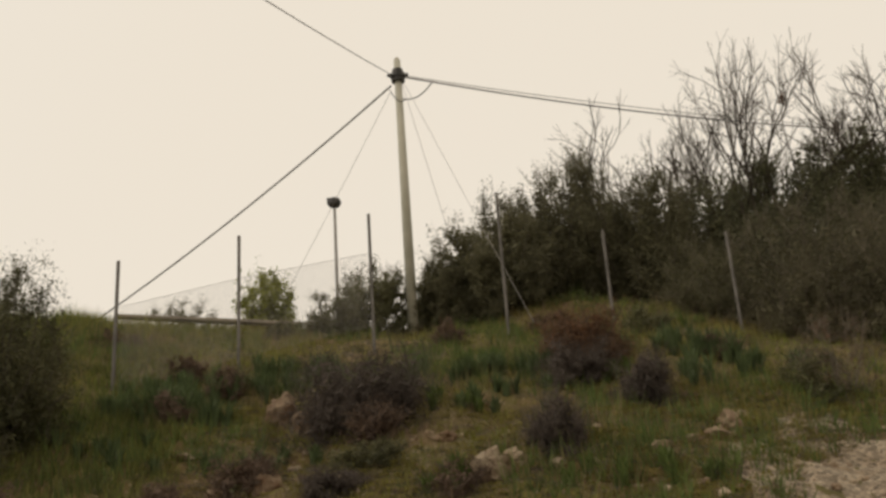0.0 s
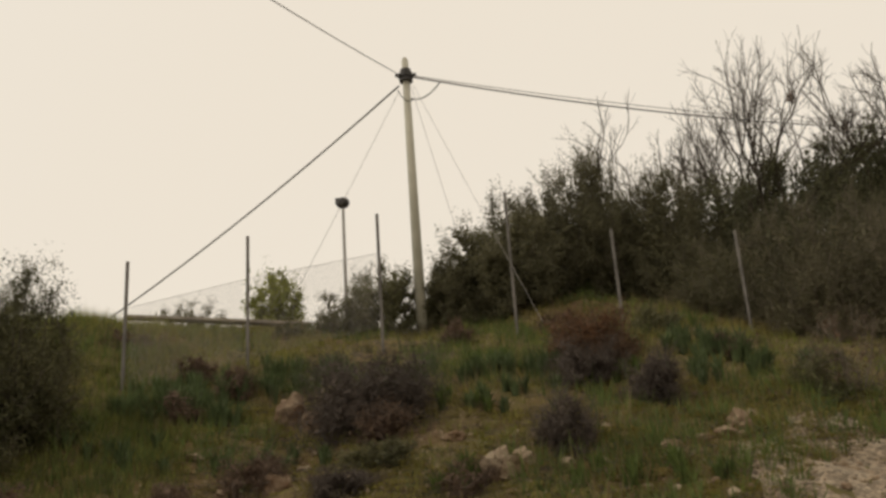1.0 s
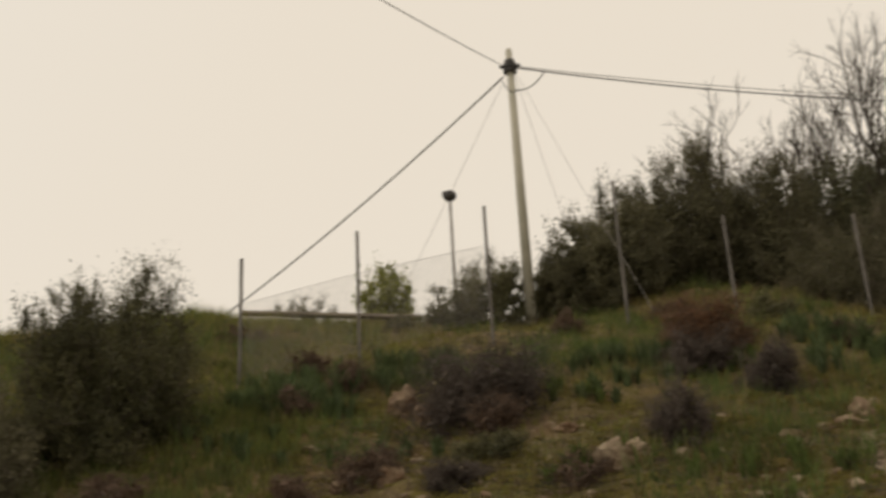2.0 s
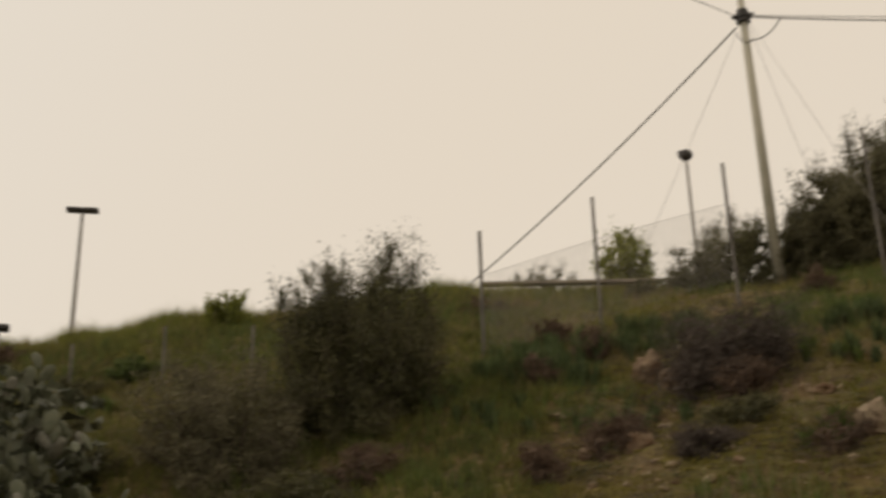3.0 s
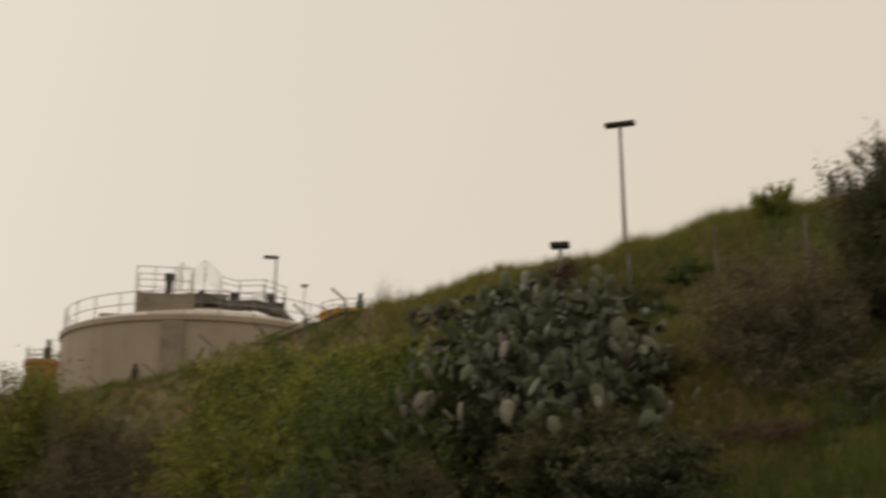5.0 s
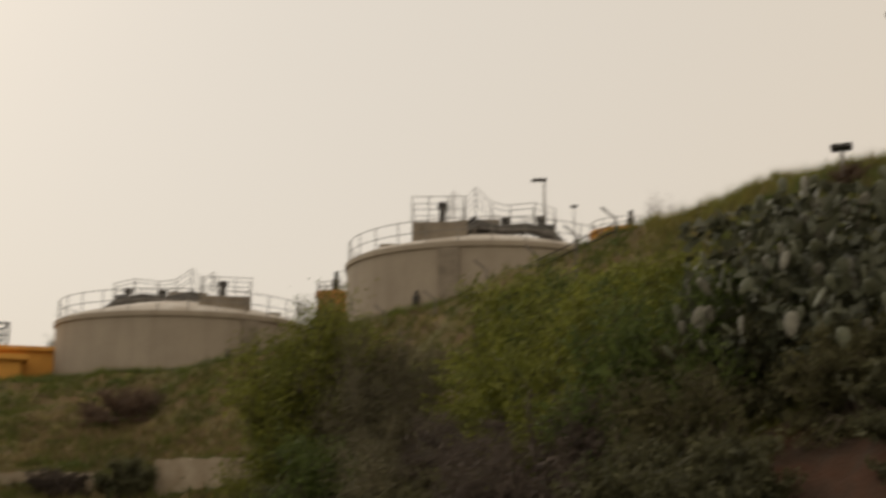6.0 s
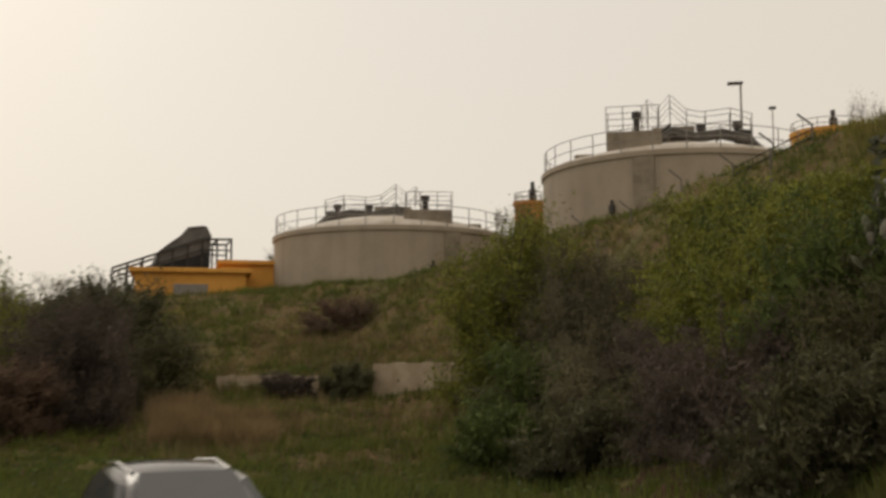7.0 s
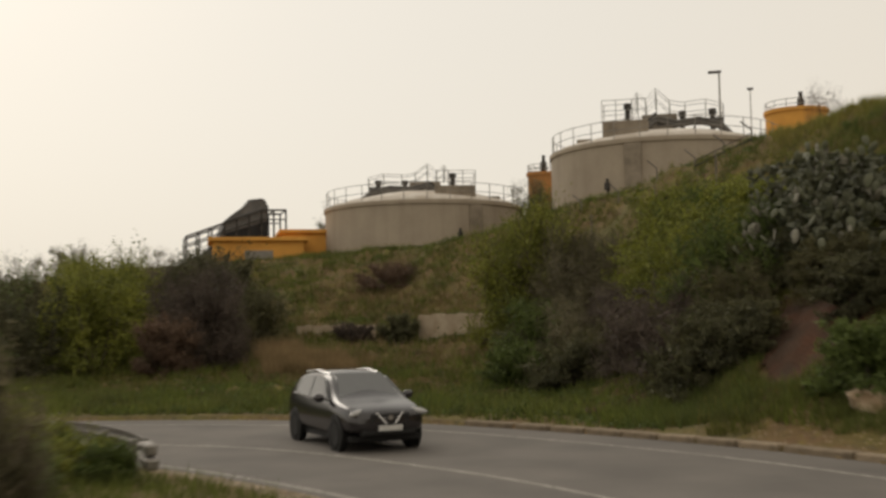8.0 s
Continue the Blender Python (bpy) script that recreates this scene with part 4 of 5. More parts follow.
        part("pipe", bm, M_PIPE, ob, "dark grey pipe")
    for x, y in ((-1.9, -4.0), (1.2, -0.6), (3.0, -0.8)):
        bm = bmesh.new()
        tube(bm, [m @ Vector((x, y, 0.6)), m @ Vector((x, y, 1.9))], 0.16, 8)
        tube(bm, [m @ Vector((x, y, 1.9)), m @ Vector((x, y, 2.2))], 0.24, 8)
        part("motor", bm, M_DARKSTEEL, ob, "dark mixer motor")


def valve(ob, radius, a, z):
    m = pose(0, 0, 0, 0, 0, a)
    bm = box(bmesh.new(), radius, radius + 0.18, -0.14, 0.14, z + 0.2, z + 0.62, m, 0.02)
    tube(bm, [m @ Vector((radius + 0.08, 0.0, z - 0.5)), m @ Vector((radius + 0.08, 0.05, z + 0.25))], 0.06, 6)
    tube(bm, [m @ Vector((radius + 0.08, 0.0, z + 0.6)), m @ Vector((radius + 0.08, 0.0, z + 0.85))], 0.08, 8)
    part("valve", bm, M_DARKSTEEL, ob, "small dark valve on the wall")


tank_l, hl = round_tank(-60.2, 15.2, 6.65, 10.4, 6.6, "low round concrete tank with a pale domed roof and rails", 0, [(15, 1.0)])
catwalk(tank_l, hl, 75.8, -1, 0.88)
valve(tank_l, 6.65, 5, 1.1)
tank_r, hr = round_tank(-48.8, 27.6, 6.95, 12.85, 8.2, "round concrete tank with a pale roof, stair and rails", 0, [(-42, 1.0)])
catwalk(tank_r, hr, 60.5, 1, 1.12)
valve(tank_r, 6.95, -55, 1.6)


# ---- orange buildings, steel frame with black cover ----
def orange_hut():
    ob = thing("orange_building", (-60.8, 4.0, 6.55), "low orange plastered building with a flat overhanging roof", "building", turn=-4)
    part("wall", box(bmesh.new(), -2.0, 2.0, -2.9, 2.9, -0.6, 1.55, None, 0.02), M_ORANGE, ob)
    part("roof", box(bmesh.new(), -2.25, 2.3, -3.2, 3.2, 1.55, 1.8, None, 0.03), M_ORANGE, ob, "orange flat roof slab")
    w = part("window", box(bmesh.new(), 1.99, 2.03, -0.9, 0.9, 0.35, 0.95), M_WINDOW, ob, "wide grey louvred window")
    for k in range(4):
        part("slat", box(bmesh.new(), 2.03, 2.06, -0.88, 0.88, 0.42 + k * 0.14, 0.47 + k * 0.14), M_STEEL, w)
    ob = thing("orange_building", (-62.8, 8.4, 6.35), "orange plastered building beside a tank", "building", turn=-4)
    part("wall", box(bmesh.new(), -2.0, 2.0, -2.6, 2.0, -0.6, 2.45, None, 0.02), M_ORANGE, ob)
    part("roof", box(bmesh.new(), -2.2, 2.3, -2.8, 2.2, 2.45, 2.7, None, 0.03), M_ORANGE, ob, "orange flat roof slab")


orange_hut()


def orange_block(x, y, top, foot, r, label, material):
    ob = thing("orange_tank", (x, y, foot), label, "storage tank")
    bm = bmesh.new()
    bmesh.ops.create_cone(bm, cap_ends=True, segments=40, radius1=r, radius2=r, depth=top - foot + 1, matrix=Matrix.Translation((0, 0, (top - foot - 1) / 2)))
    part("shell", bm, material, ob)
    bm = bmesh.new()
    bmesh.ops.create_cone(bm, cap_ends=True, segments=40, radius1=r + 0.12, radius2=r + 0.12, depth=0.25, matrix=Matrix.Translation((0, 0, top - foot)))
    part("rim", bm, material, ob)
    for z in (0.35, 0.7):
        bm = bmesh.new()
        tube(bm, [(math.cos(k * math.tau / 40) * r, math.sin(k * math.tau / 40) * r, top - foot + z) for k in range(41)], 0.025, 5)
        part("handrail", bm, M_STEEL, ob)
    for k in range(14):
        a = k * math.tau / 14
        bm = bmesh.new()
        tube(bm, [(math.cos(a) * r, math.sin(a) * r, top - foot), (math.cos(a) * r, math.sin(a) * r, top - foot + 0.7)], 0.022, 5)
        part("rail_post", bm, M_STEEL, ob)
    bm = bmesh.new()
    tube(bm, [(0.6, 0, top - foot), (0.6, 0, top - foot + 0.9)], 0.25, 8)
    tube(bm, [(0.6, 0, top - foot + 0.9), (0.6, 0, top - foot + 1.4)], 0.14, 8)
    part("motor", bm, M_DARKSTEEL, ob, "dark motor on top")


orange_block(-54.3, 40.9, 16.9, 9.5, 2.1, "distant orange round tank with a railing", M_ORANGE)
orange_block(-66.5, 26.4, 13.9, 8.0, 1.0, "distant brownish orange tower with small rails", M_TOWER)


def covered_frame():
    ob = thing("steel_frame_shed", (-70.5, 3.5, 6.3), "open dark steel frame with a bulging black cover", "shed", turn=0)
    # frame posts rise from one end to the other
    for x in (-1.5, 1.5):
        for k in range(9):
            y = -3.6 + k * 0.9
            top = 2.9 + min(k, 6) * 0.33
            part("post", box(bmesh.new(), x - 0.06, x + 0.06, y - 0.06, y + 0.06, -0.5, top), M_DARKSTEEL, ob)
        bm = bmesh.new()
        tube(bm, [(x, -3.65, 2.9), (x, 1.8, 4.88), (x, 3.65, 4.9)], 0.09, 4)
        part("rafter", bm, M_DARKSTEEL, ob)
        bm = bmesh.new()
        tube(bm, [(x, -3.65, 2.3), (x, 1.8, 4.2), (x, 3.65, 4.2)], 0.06, 4)
        part("rafter", bm, M_DARKSTEEL, ob)
    for k in range(9):
        y = -3.6 + k * 0.9
        z = 2.9 + min(k, 6) * 0.33
        bm = bmesh.new()
        tube(bm, [(-1.5, y, z), (1.5, y, z)], 0.06, 4)
        part("crossbar", bm, M_DARKSTEEL, ob)
    rng = np.random.default_rng(5)
    bm = bmesh.new()
    rows = []
    prof = [(-3.4, 0.9), (-2.4, 1.7), (-1.3, 2.9), (-0.8, 4.2), (-0.1, 4.75), (0.6, 5.3), (1.0, 5.72), (2.0, 5.8), (2.3, 5.4), (2.25, 3.6), (2.1, 1.5), (2.1, -0.4)]
    for i, (y, z) in enumerate(prof):
        rows.append([bm.verts.new((x, y + rng.normal() * 0.08, z + rng.normal() * 0.07 - 0.10 * abs(x))) for x in (-1.35, -0.9, -0.4, 0.1, 0.6, 1.0, 1.35)])
    for r0, r1 in zip(rows, rows[1:]):
        for k in range(6):
            bm.faces.new((r0[k], r0[k + 1], r1[k + 1], r1[k]))
    part("net_cover", bm, M_TARPGREY, ob, "grey net over the bulge", smooth=True)
    bm = bmesh.new()
    face = [bm.verts.new((1.30, y, min(z - 0.18, 3.4 + 0.3 * y))) for y, z in prof[3:]] + [bm.verts.new((1.30, -0.9, -0.4))]
    back = [bm.verts.new((-1.30, v.co.y, v.co.z)) for v in face]
    bm.faces.new(face)
    bm.faces.new(back[::-1])
    for k in range(len(face)):
        bm.faces.new((face[k], face[(k + 1) % len(face)], back[(k + 1) % len(face)], back[k]))
    part("black_cover", bm, M_TARP, ob, "black tarpaulin side")
    bm = bmesh.new()
    face = [bm.verts.new((1.24, y, z - 0.12)) for y, z in prof] + [bm.verts.new((1.24, -3.3, -0.4))]
    bm.faces.new(face)
    side = part("net_side", bm, M_TARPGREY, ob, "grey net hanging over the side")
    thick = side.modifiers.new("thickness", "SOLIDIFY")
    thick.thickness = 0.03


covered_frame()


# ---- lamps ----
def street_lamp(x, y, head_z, foot, label, arms, heavy=1.0, turn=0.0):
    ob = thing("street_lamp", (x, y, foot), label, "street lamp", "plant lamps", turn=turn)
    h = head_z - foot
    bm = bmesh.new()
    tube(bm, [(0, 0, -0.3), (0, 0, h * 0.5), (0, 0, h - 0.08)], 0.085 * heavy, 8, 0.05 * heavy)
    part("pole", bm, M_STEEL, ob)
    for s in arms:
        bm = bmesh.new()
        box(bm, 0.0, s * 0.72, -0.17, 0.17, h - 0.07, h + 0.07, None, 0.03) if s > 0 else box(bm, s * 0.72, 0.0, -0.17, 0.17, h - 0.07, h + 0.07, None, 0.03)
        part("lamp_head", bm, M_DARKSTEEL, ob, "flat dark lamp head")


street_lamp(-23.5, 29.4, 17.45, 11.0, "tall lamp with a flat twin head on the ridge", (0.75, -0.75), 1.1, 30)
street_lamp(-52.1, 33.6, 19.0, 9.8, "tall lamp with one flat head beside a tank", (-1.0, 0.2), 1.1, 60)
street_lamp(-57.8, 39.5, 19.3, 9.8, "thin distant lamp behind a tank", (0.3, -0.3), 0.7, 60)
street_lamp(-18.6, 20.6, 10.3, 9.0, "low lamp peeping over the ridge", (0.35, -0.35), 0.8, 40)


def flood_lamp():
    ob = thing("flood_lamp", (-4.3, 43.4, 12.6), "tall steel lamp post with a round dark floodlight", "street lamp")
    bm = bmesh.new()
    tube(bm, [(0, 0, -0.3), (0, 0, 4.5), (0, 0, 9.3)], 0.09, 8, 0.06)
    part("pole", bm, M_STEEL, ob)
    bm = bmesh.new()
    bmesh.ops.create_uvsphere(bm, u_segments=14, v_segments=9, radius=0.27, matrix=Matrix.Translation((0, 0, 9.5)) @ Matrix.Diagonal((1.1, 0.9, 0.95, 1)))
    part("lamp_head", bm, M_DARKSTEEL, ob, "round dark floodlight head", smooth=True)
    part("bracket", box(bmesh.new(), -0.32, 0.1, -0.05, 0.05, 9.44, 9.74, None, 0.02), M_DARKSTEEL, ob)


flood_lamp()


# ---- utility pole, cables, guy wires ----
def utility_pole():
    ob = thing("utility_pole", (-0.86, 30.3, 12.1), "pale tapered concrete utility pole with dark clamps", "utility pole")
    top = Vector((-0.02, -0.3, 8.65))
    bm = bmesh.new()
    tube(bm, [(0, 0, -0.4), tuple(top * 0.5), tuple(top)], 0.165, 14, 0.105)
    part("pole", bm, M_POLE, ob, smooth=True)
    bm = bmesh.new()
    up = top.normalized()
    for a, r in ((-0.72, 0.21), (-0.58, 0.24), (-0.42, 0.17)):
        tube(bm, [top + up * a, top + up * (a + 0.12)], r, 10)
    part("clamp_band", bm, M_DARKSTEEL, ob, "dark steel clamp bands")
    for s in (-1, 1):
        bm = bmesh.new()
        tube(bm, [top + up * -0.6 + Vector((0.1 * s, -0.1, 0)), top + up * -0.6 + Vector((0.32 * s, -0.18, 0.03))], 0.05, 6)
        part("insulator", bm, M_DARKSTEEL, ob)
    bm = bmesh.new()
    tube(bm, [top, top + up * 0.12], 0.11, 10, 0.06)
    part("pole_cap", bm, M_POLE, ob)
    return ob


utility_pole()


def cable(name, label, a, b, sag, radius, material, n=24):
    ob_pts = []
    a, b = Vector(a), Vector(b)
    for k in range(n + 1):
        t = k / n
        ob_pts.append(a.lerp(b, t) - Vector((0, 0, 4 * sag * t * (1 - t))))
    bm = bmesh.new()
    tube(bm, ob_pts, radius, 5)
    ob = part(name, bm, material)
    tagged(ob, label, "cable")
    return ob


cable("power_cable", "thick black cable sagging from the pole", (-1.10, 29.88, 19.83), (-12.03, 37.10, 15.50), 0.25, 0.028, M_CABLE)
cable("power_cable", "thin black cable running overhead to the pole", (-1.03, 29.88, 20.19), (-4.84, 11.65, 13.10), 0.1, 0.014, M_CABLE)
cable("power_cable", "thick black cable running from the pole into the trees", (-0.77, 29.89, 20.13), (15.23, 33.72, 19.02), 0.3, 0.024, M_CABLE)
cable("power_cable", "thin black cable running from the pole into the trees", (-0.77, 29.89, 20.18), (15.23, 33.72, 19.07), 0.2, 0.012, M_CABLE)
cable("cable_loop", "slack black cable loop below the pole head", (-0.77, 29.79, 19.30), (0.17, 29.90, 19.88), 0.22, 0.02, M_CABLE)
cable("cable_loop", "slack black cable loop below the pole head", (-1.14, 29.78, 19.62), (-0.67, 29.79, 19.28), 0.2, 0.016, M_CABLE)
cable("guy_wire", "thin steel guy wire bracing the pole", (-1.15, 29.98, 19.63), (-4.82, 33.66, 14.92), 0.02, 0.007, M_GUY)
cable("guy_wire", "thin steel guy wire bracing the pole", (-0.75, 29.99, 19.91), (0.31, 32.00, 15.93), 0.02, 0.007, M_GUY)
cable("guy_wire", "thin steel guy wire bracing the pole", (-0.68, 29.99, 19.91), (2.34, 27.40, 11.16), 0.02, 0.007, M_GUY)


# ---- fence on the slope ----
def fence():
    tops = [(-7.03, 22.63, 11.72), (-4.90, 25.33, 13.26), (-1.76, 26.64, 14.18), (1.70, 27.95, 15.12), (4.28, 26.66, 13.28), (7.26, 26.0, 12.75)]
    feet = []
    ob = thing("mesh_fence", (0, 0, 0), "chain-link fence on dark steel posts along the slope", "fence")
    for k, (x, y, zt) in enumerate(tops):
        zf = float(ground_z(x, y)[0]) - 0.3
        bm = bmesh.new()
        tube(bm, [(x, y, zf), (x, y, zt)], 0.042, 7)
        part("post", bm, M_POST, ob)
    # sagging wire mesh between the first posts, seen against the sky
    for (x0, y0, z0), (x1, y1, z1), d0, d1 in zip(tops[:2], tops[1:3], (1.08, 1.12), (1.12, 1.1)):
        segs = []
        a, b = np.array([x0, y0, 0]), np.array([x1, y1, 0])
        n = 46
        for sgn in (1, -1):
            for k in range(-34, n + 34):
                u0, u1 = k / n, (k + sgn * 34) / n
                pts = []
                for s in np.linspace(0, 1, 13):
                    u = u0 + (u1 - u0) * s
                    if 0 <= u <= 1:
                        top = (z0 - d0) * (1 - u) + (z1 - d1) * u
                        low = top - 2.0
                        p = a + (b - a) * u
                        pts.append(np.array([p[0], p[1], low + 2.0 * s]))
                segs += [(p, q, 0.002, 0.002) for p, q in zip(pts, pts[1:])]
        part("wire_mesh", bars(segs, 3), M_GUY, ob, "thin chain-link wire mesh")
        bm = bmesh.new()
        tube(bm, [(x0, y0, z0 - d0), (x1, y1, z1 - d1)], 0.006, 4)
        part("tension_wire", bm, M_GUY, ob)


fence()

# ---- rocks ----
def rock(x, y, size, seed, tall=0.62, material=None):
    rng = np.random.default_rng(seed)
    bm = bmesh.new()
    bmesh.ops.create_icosphere(bm, subdivisions=3 if size > 0.12 else 2, radius=1.0)
    off = Vector(rng.uniform(-50, 50, 3))
    for v in bm.verts:
        k = 1 + 0.4 * noise.noise(v.co * 1.3 + off) + 0.3 * noise.noise(v.co * 2.9 + off) + 0.2 * noise.noise(v.co * 7.0 + off) + 0.08 * noise.noise(v.co * 15.0 + off)
        v.co = Vector((v.co.x * k * size, v.co.y * k * size * 0.8, v.co.z * k * size * tall))
    ob = part("rock", bm, material or M_ROCK)
    px, py, pz = spot(x, y)
    ob.matrix_world = pose(px, py, pz + size * 0.08, rng.uniform(-15, 15), rng.uniform(-15, 15), rng.uniform(0, 360))
    tagged(ob, "pale weathered limestone rock half sunk in the slope", "rock", "slope rocks")


for k, (x, y, size, tall, red) in enumerate(((-3.1, 20.7, 0.34, 1.3, 1), (-2.7, 20.3, 0.30, 1.0, 1), (-2.95, 17.6, 0.24, 1.0, 1), (0.6, 16.9, 0.36, 0.8, 0), (0.95, 17.2, 0.22, 0.8, 0), (4.7, 18.5, 0.25, 1.1, 1), (4.35, 18.1, 0.22, 0.8, 1), (3.3, 17.4, 0.22, 0.6, 1),
                                             (3.9, 17.9, 0.18, 0.5, 0), (-3.8, 17.7, 0.2, 0.6, 1), (-4.6, 18.9, 0.2, 0.4, 0), (2.5, 18.5, 0.16, 0.6, 0), (5.2, 19.6, 0.15, 0.6, 0), (-0.1, 18.6, 0.2, 0.5, 1), (1.6, 16.9, 0.15, 0.6, 0), (-1.7, 17.3, 0.14, 0.9, 0))):
    rock(x, y, size, 100 + k, tall, M_REDROCK if red else M_ROCK)
rock(-27.9, 14.9, 0.62, 140, 1.0)


# ---- patches of bare ground, kerb, wall, ledge ----
def patch(name, label, category, az0, az1, r0, r1, material, seed, lift=0.03):
    """A ragged sheet of bare earth or gravel lying on the slope."""
    n, k = 40, 40
    rng = np.random.default_rng(seed)
    ph = rng.uniform(0, 6, 4)
    verts, keep = [], {}
    for i in range(n + 1):
        for j in range(k + 1):
            a, r = az0 + (az1 - az0) * i / n, r0 + (r1 - r0) * j / k
            x, y = -math.sin(radians(a)) * r, math.cos(radians(a)) * r
            verts.append((x, y))
            u, v = 2 * i / n - 1, 2 * j / k - 1
            ang = math.atan2(v, u)
            rim = 0.78 + 0.12 * math.sin(3 * ang + ph[0]) + 0.08 * math.sin(7 * ang + ph[1]) + 0.05 * math.sin(13 * ang + ph[2])
            keep[i * (k + 1) + j] = math.hypot(u, v) < rim
    v = np.array(verts)
    z = ground_z(v[:, 0], v[:, 1]) + lift + rng.normal(size=len(v)) * 0.03
    faces = []
    for i in range(n):
        for j in range(k):
            q = [i * (k + 1) + j, i * (k + 1) + j + 1, (i + 1) * (k + 1) + j + 1, (i + 1) * (k + 1) + j]
            if all(keep[w] for w in q):
                faces.append(q)
    ob = part(name, mesh_np(np.column_stack([v, z]), faces), material, smooth=True)
    tagged(ob, label, category, kind="structure")


M_GRAVEL = mat("pale_gravel", (0.52, 0.42, 0.30), 0.95, second=(0.34, 0.25, 0.165), vary=0.5, scale=1.6, fine=20, bump=1.0, depth=0.06)
_n, _l = M_GRAVEL.node_tree.nodes, M_GRAVEL.node_tree.links
_cell, _mx, _co = _n.new("ShaderNodeTexVoronoi"), _n.new("ShaderNodeMix"), _n.new("ShaderNodeTexCoord")
_cell.inputs["Scale"].default_value = 14.0
_l.new(_co.outputs["Object"], _cell.inputs["Vector"])
_mx.data_type = "RGBA"
_mx.blend_type = "MULTIPLY"
_mx.inputs["Factor"].default_value = 0.75
_base = _n["Principled BSDF"].inputs["Base Color"]
_l.new(_base.links[0].from_socket, _mx.inputs["A"])
_grey = _n.new("ShaderNodeRGBToBW")
_l.new(_cell.outputs["Color"], _grey.inputs["Color"])
_l.new(_grey.outputs["Val"], _mx.inputs["B"])
_l.new(_mx.outputs["Result"], _base)
patch("gravel_path", "pale bare gravelly limestone path", "path", -31, -13, 12.0, 22.3, M_GRAVEL, 3)
patch("earth_bank", "bare red earth cut bank beside the road", "earth bank", 33.5, 50.5, 11.2, 18.6, M_EARTH, 4, 0.07)
patch("earth_bank", "bare brown earth under the trees", "earth bank", 58, 66, 14.0, 20.0, M_EARTH, 6, 0.07)

kerb = tagged(new("kerb"), "low old concrete kerb along the road's outer edge", "kerb", kind="structure")
kerb_mesh = bpy.data.meshes.new("kerb_stone")
_bm = box(bmesh.new(), -0.49, 0.49, -0.17, 0.17, -0.1, 0.15, None, 0.03)
_bm.to_mesh(kerb_mesh)
_bm.free()
kerb_mesh.materials.append(M_KERB)
_len = np.concatenate([[0], np.cumsum(np.linalg.norm(np.diff(EDGE, axis=0), axis=1))])
for s in np.arange(34.0, 76.0, 1.0):
    i = int(np.searchsorted(_len, s))
    p = road_at(i, -0.12)
    stone = new("kerb_stone", kerb_mesh)
    stone.parent = kerb
    stone.matrix_basis = pose(p[0], p[1], 0.0, random.uniform(-1.5, 1.5), random.uniform(-1, 1), math.degrees(math.atan2(EDGE_WAY[i, 1], EDGE_WAY[i, 0])) + random.uniform(-1.5, 1.5))


def old_wall(x0, y0, x1, y1, top, label):
    ob = thing("old_wall", (x0, y0, 0), label, "wall", "old walls")
    n = 14
    bm = bmesh.new()
    way = Vector((x1 - x0, y1 - y0, 0))
    side = Vector((-way.y, way.x, 0)).normalized() * 0.18
    rows = []
    for k in range(n + 1):
        p = way * (k / n)
        zt = top + 0.10 * noise.noise(Vector((k * 0.7, x0, 0))) + 0.05 * noise.noise(Vector((k * 2.3, x0, 4)))
        rows.append([bm.verts.new(p + side + Vector((0, 0, 0.2))), bm.verts.new(p + side + Vector((0, 0, zt))), bm.verts.new(p - side + Vector((0, 0, zt + 0.02))), bm.verts.new(p - side + Vector((0, 0, 0.2)))])
    for r0, r1 in zip(rows, rows[1:]):
        for k in range(3):
            bm.faces.new((r0[k], r0[k + 1], r1[k + 1], r1[k]))
    bm.faces.new(rows[0])
    bm.faces.new(rows[-1][::-1])
    part("masonry", bm, M_WALL, ob)


old_wall(-40.9, 3.5, -40.5, 7.3, 2.6, "low pale plastered wall half hidden by shrubs")
old_wall(-38.7, 9.1, -35.2, 11.7, 3.05, "pale weathered plastered wall among shrubs")

ledge = part("concrete_ledge", box(bmesh.new(), -2.6, 2.6, -0.15, 0.15, -0.10, 0.0, pose(-6.6, 30.0, 12.72, 0, 3.2, 11), 0.02), M_STAIN)
tagged(ledge, "long low concrete ledge on the ridge", "ledge")


# ---- fence with slanted post tops along the crest by the tank ----
def crest_fence():
    ob = thing("crest_fence", (0, 0, 0), "steel fence posts with slanted tops on the crest", "fence")
    last = None
    for az, r in ((53.5, 35.2), (55.5, 36.3), (57.6, 37.6), (60.3, 39.4), (63.0, 41.2), (65.6, 43.2)):
        x, y, z = on_hill(az, r)
        bm = bmesh.new()
        tube(bm, [(x, y, z - 0.4), (x, y, z + 0.55), (x - 0.32, y - 0.32, z + 0.95)], 0.036, 6)
        part("post", bm, M_POST, ob)
        if last is not None and az < 59:
            for h in (0.15, 0.4):
                bm = bmesh.new()
                tube(bm, [Vector(last) + Vector((0, 0, h)), Vector((x, y, z + h))], 0.02 if h > 0.3 else 0.035, 5)
                part("rail", bm, M_DARKSTEEL, ob)
        last = (x, y, z)
    ob = thing("slope_fence", (0, 0, 0), "thin old fence posts standing on the grassy slope", "fence")
    for az, r, h in ((64.8, 38.0, 1.9), (60.2, 35.0, 1.9), (55.6, 32.0, 1.9), (38.5, 24.5, 1.4), (34.0, 24.0, 1.4), (29.5, 23.8, 1.4)):
        x, y, z = on_hill(az, r)
        bm = bmesh.new()
        tube(bm, [(x, y, z - 0.3), (x, y, z + h)], 0.032, 6)
        part("post", bm, M_POST, ob)


crest_fence()


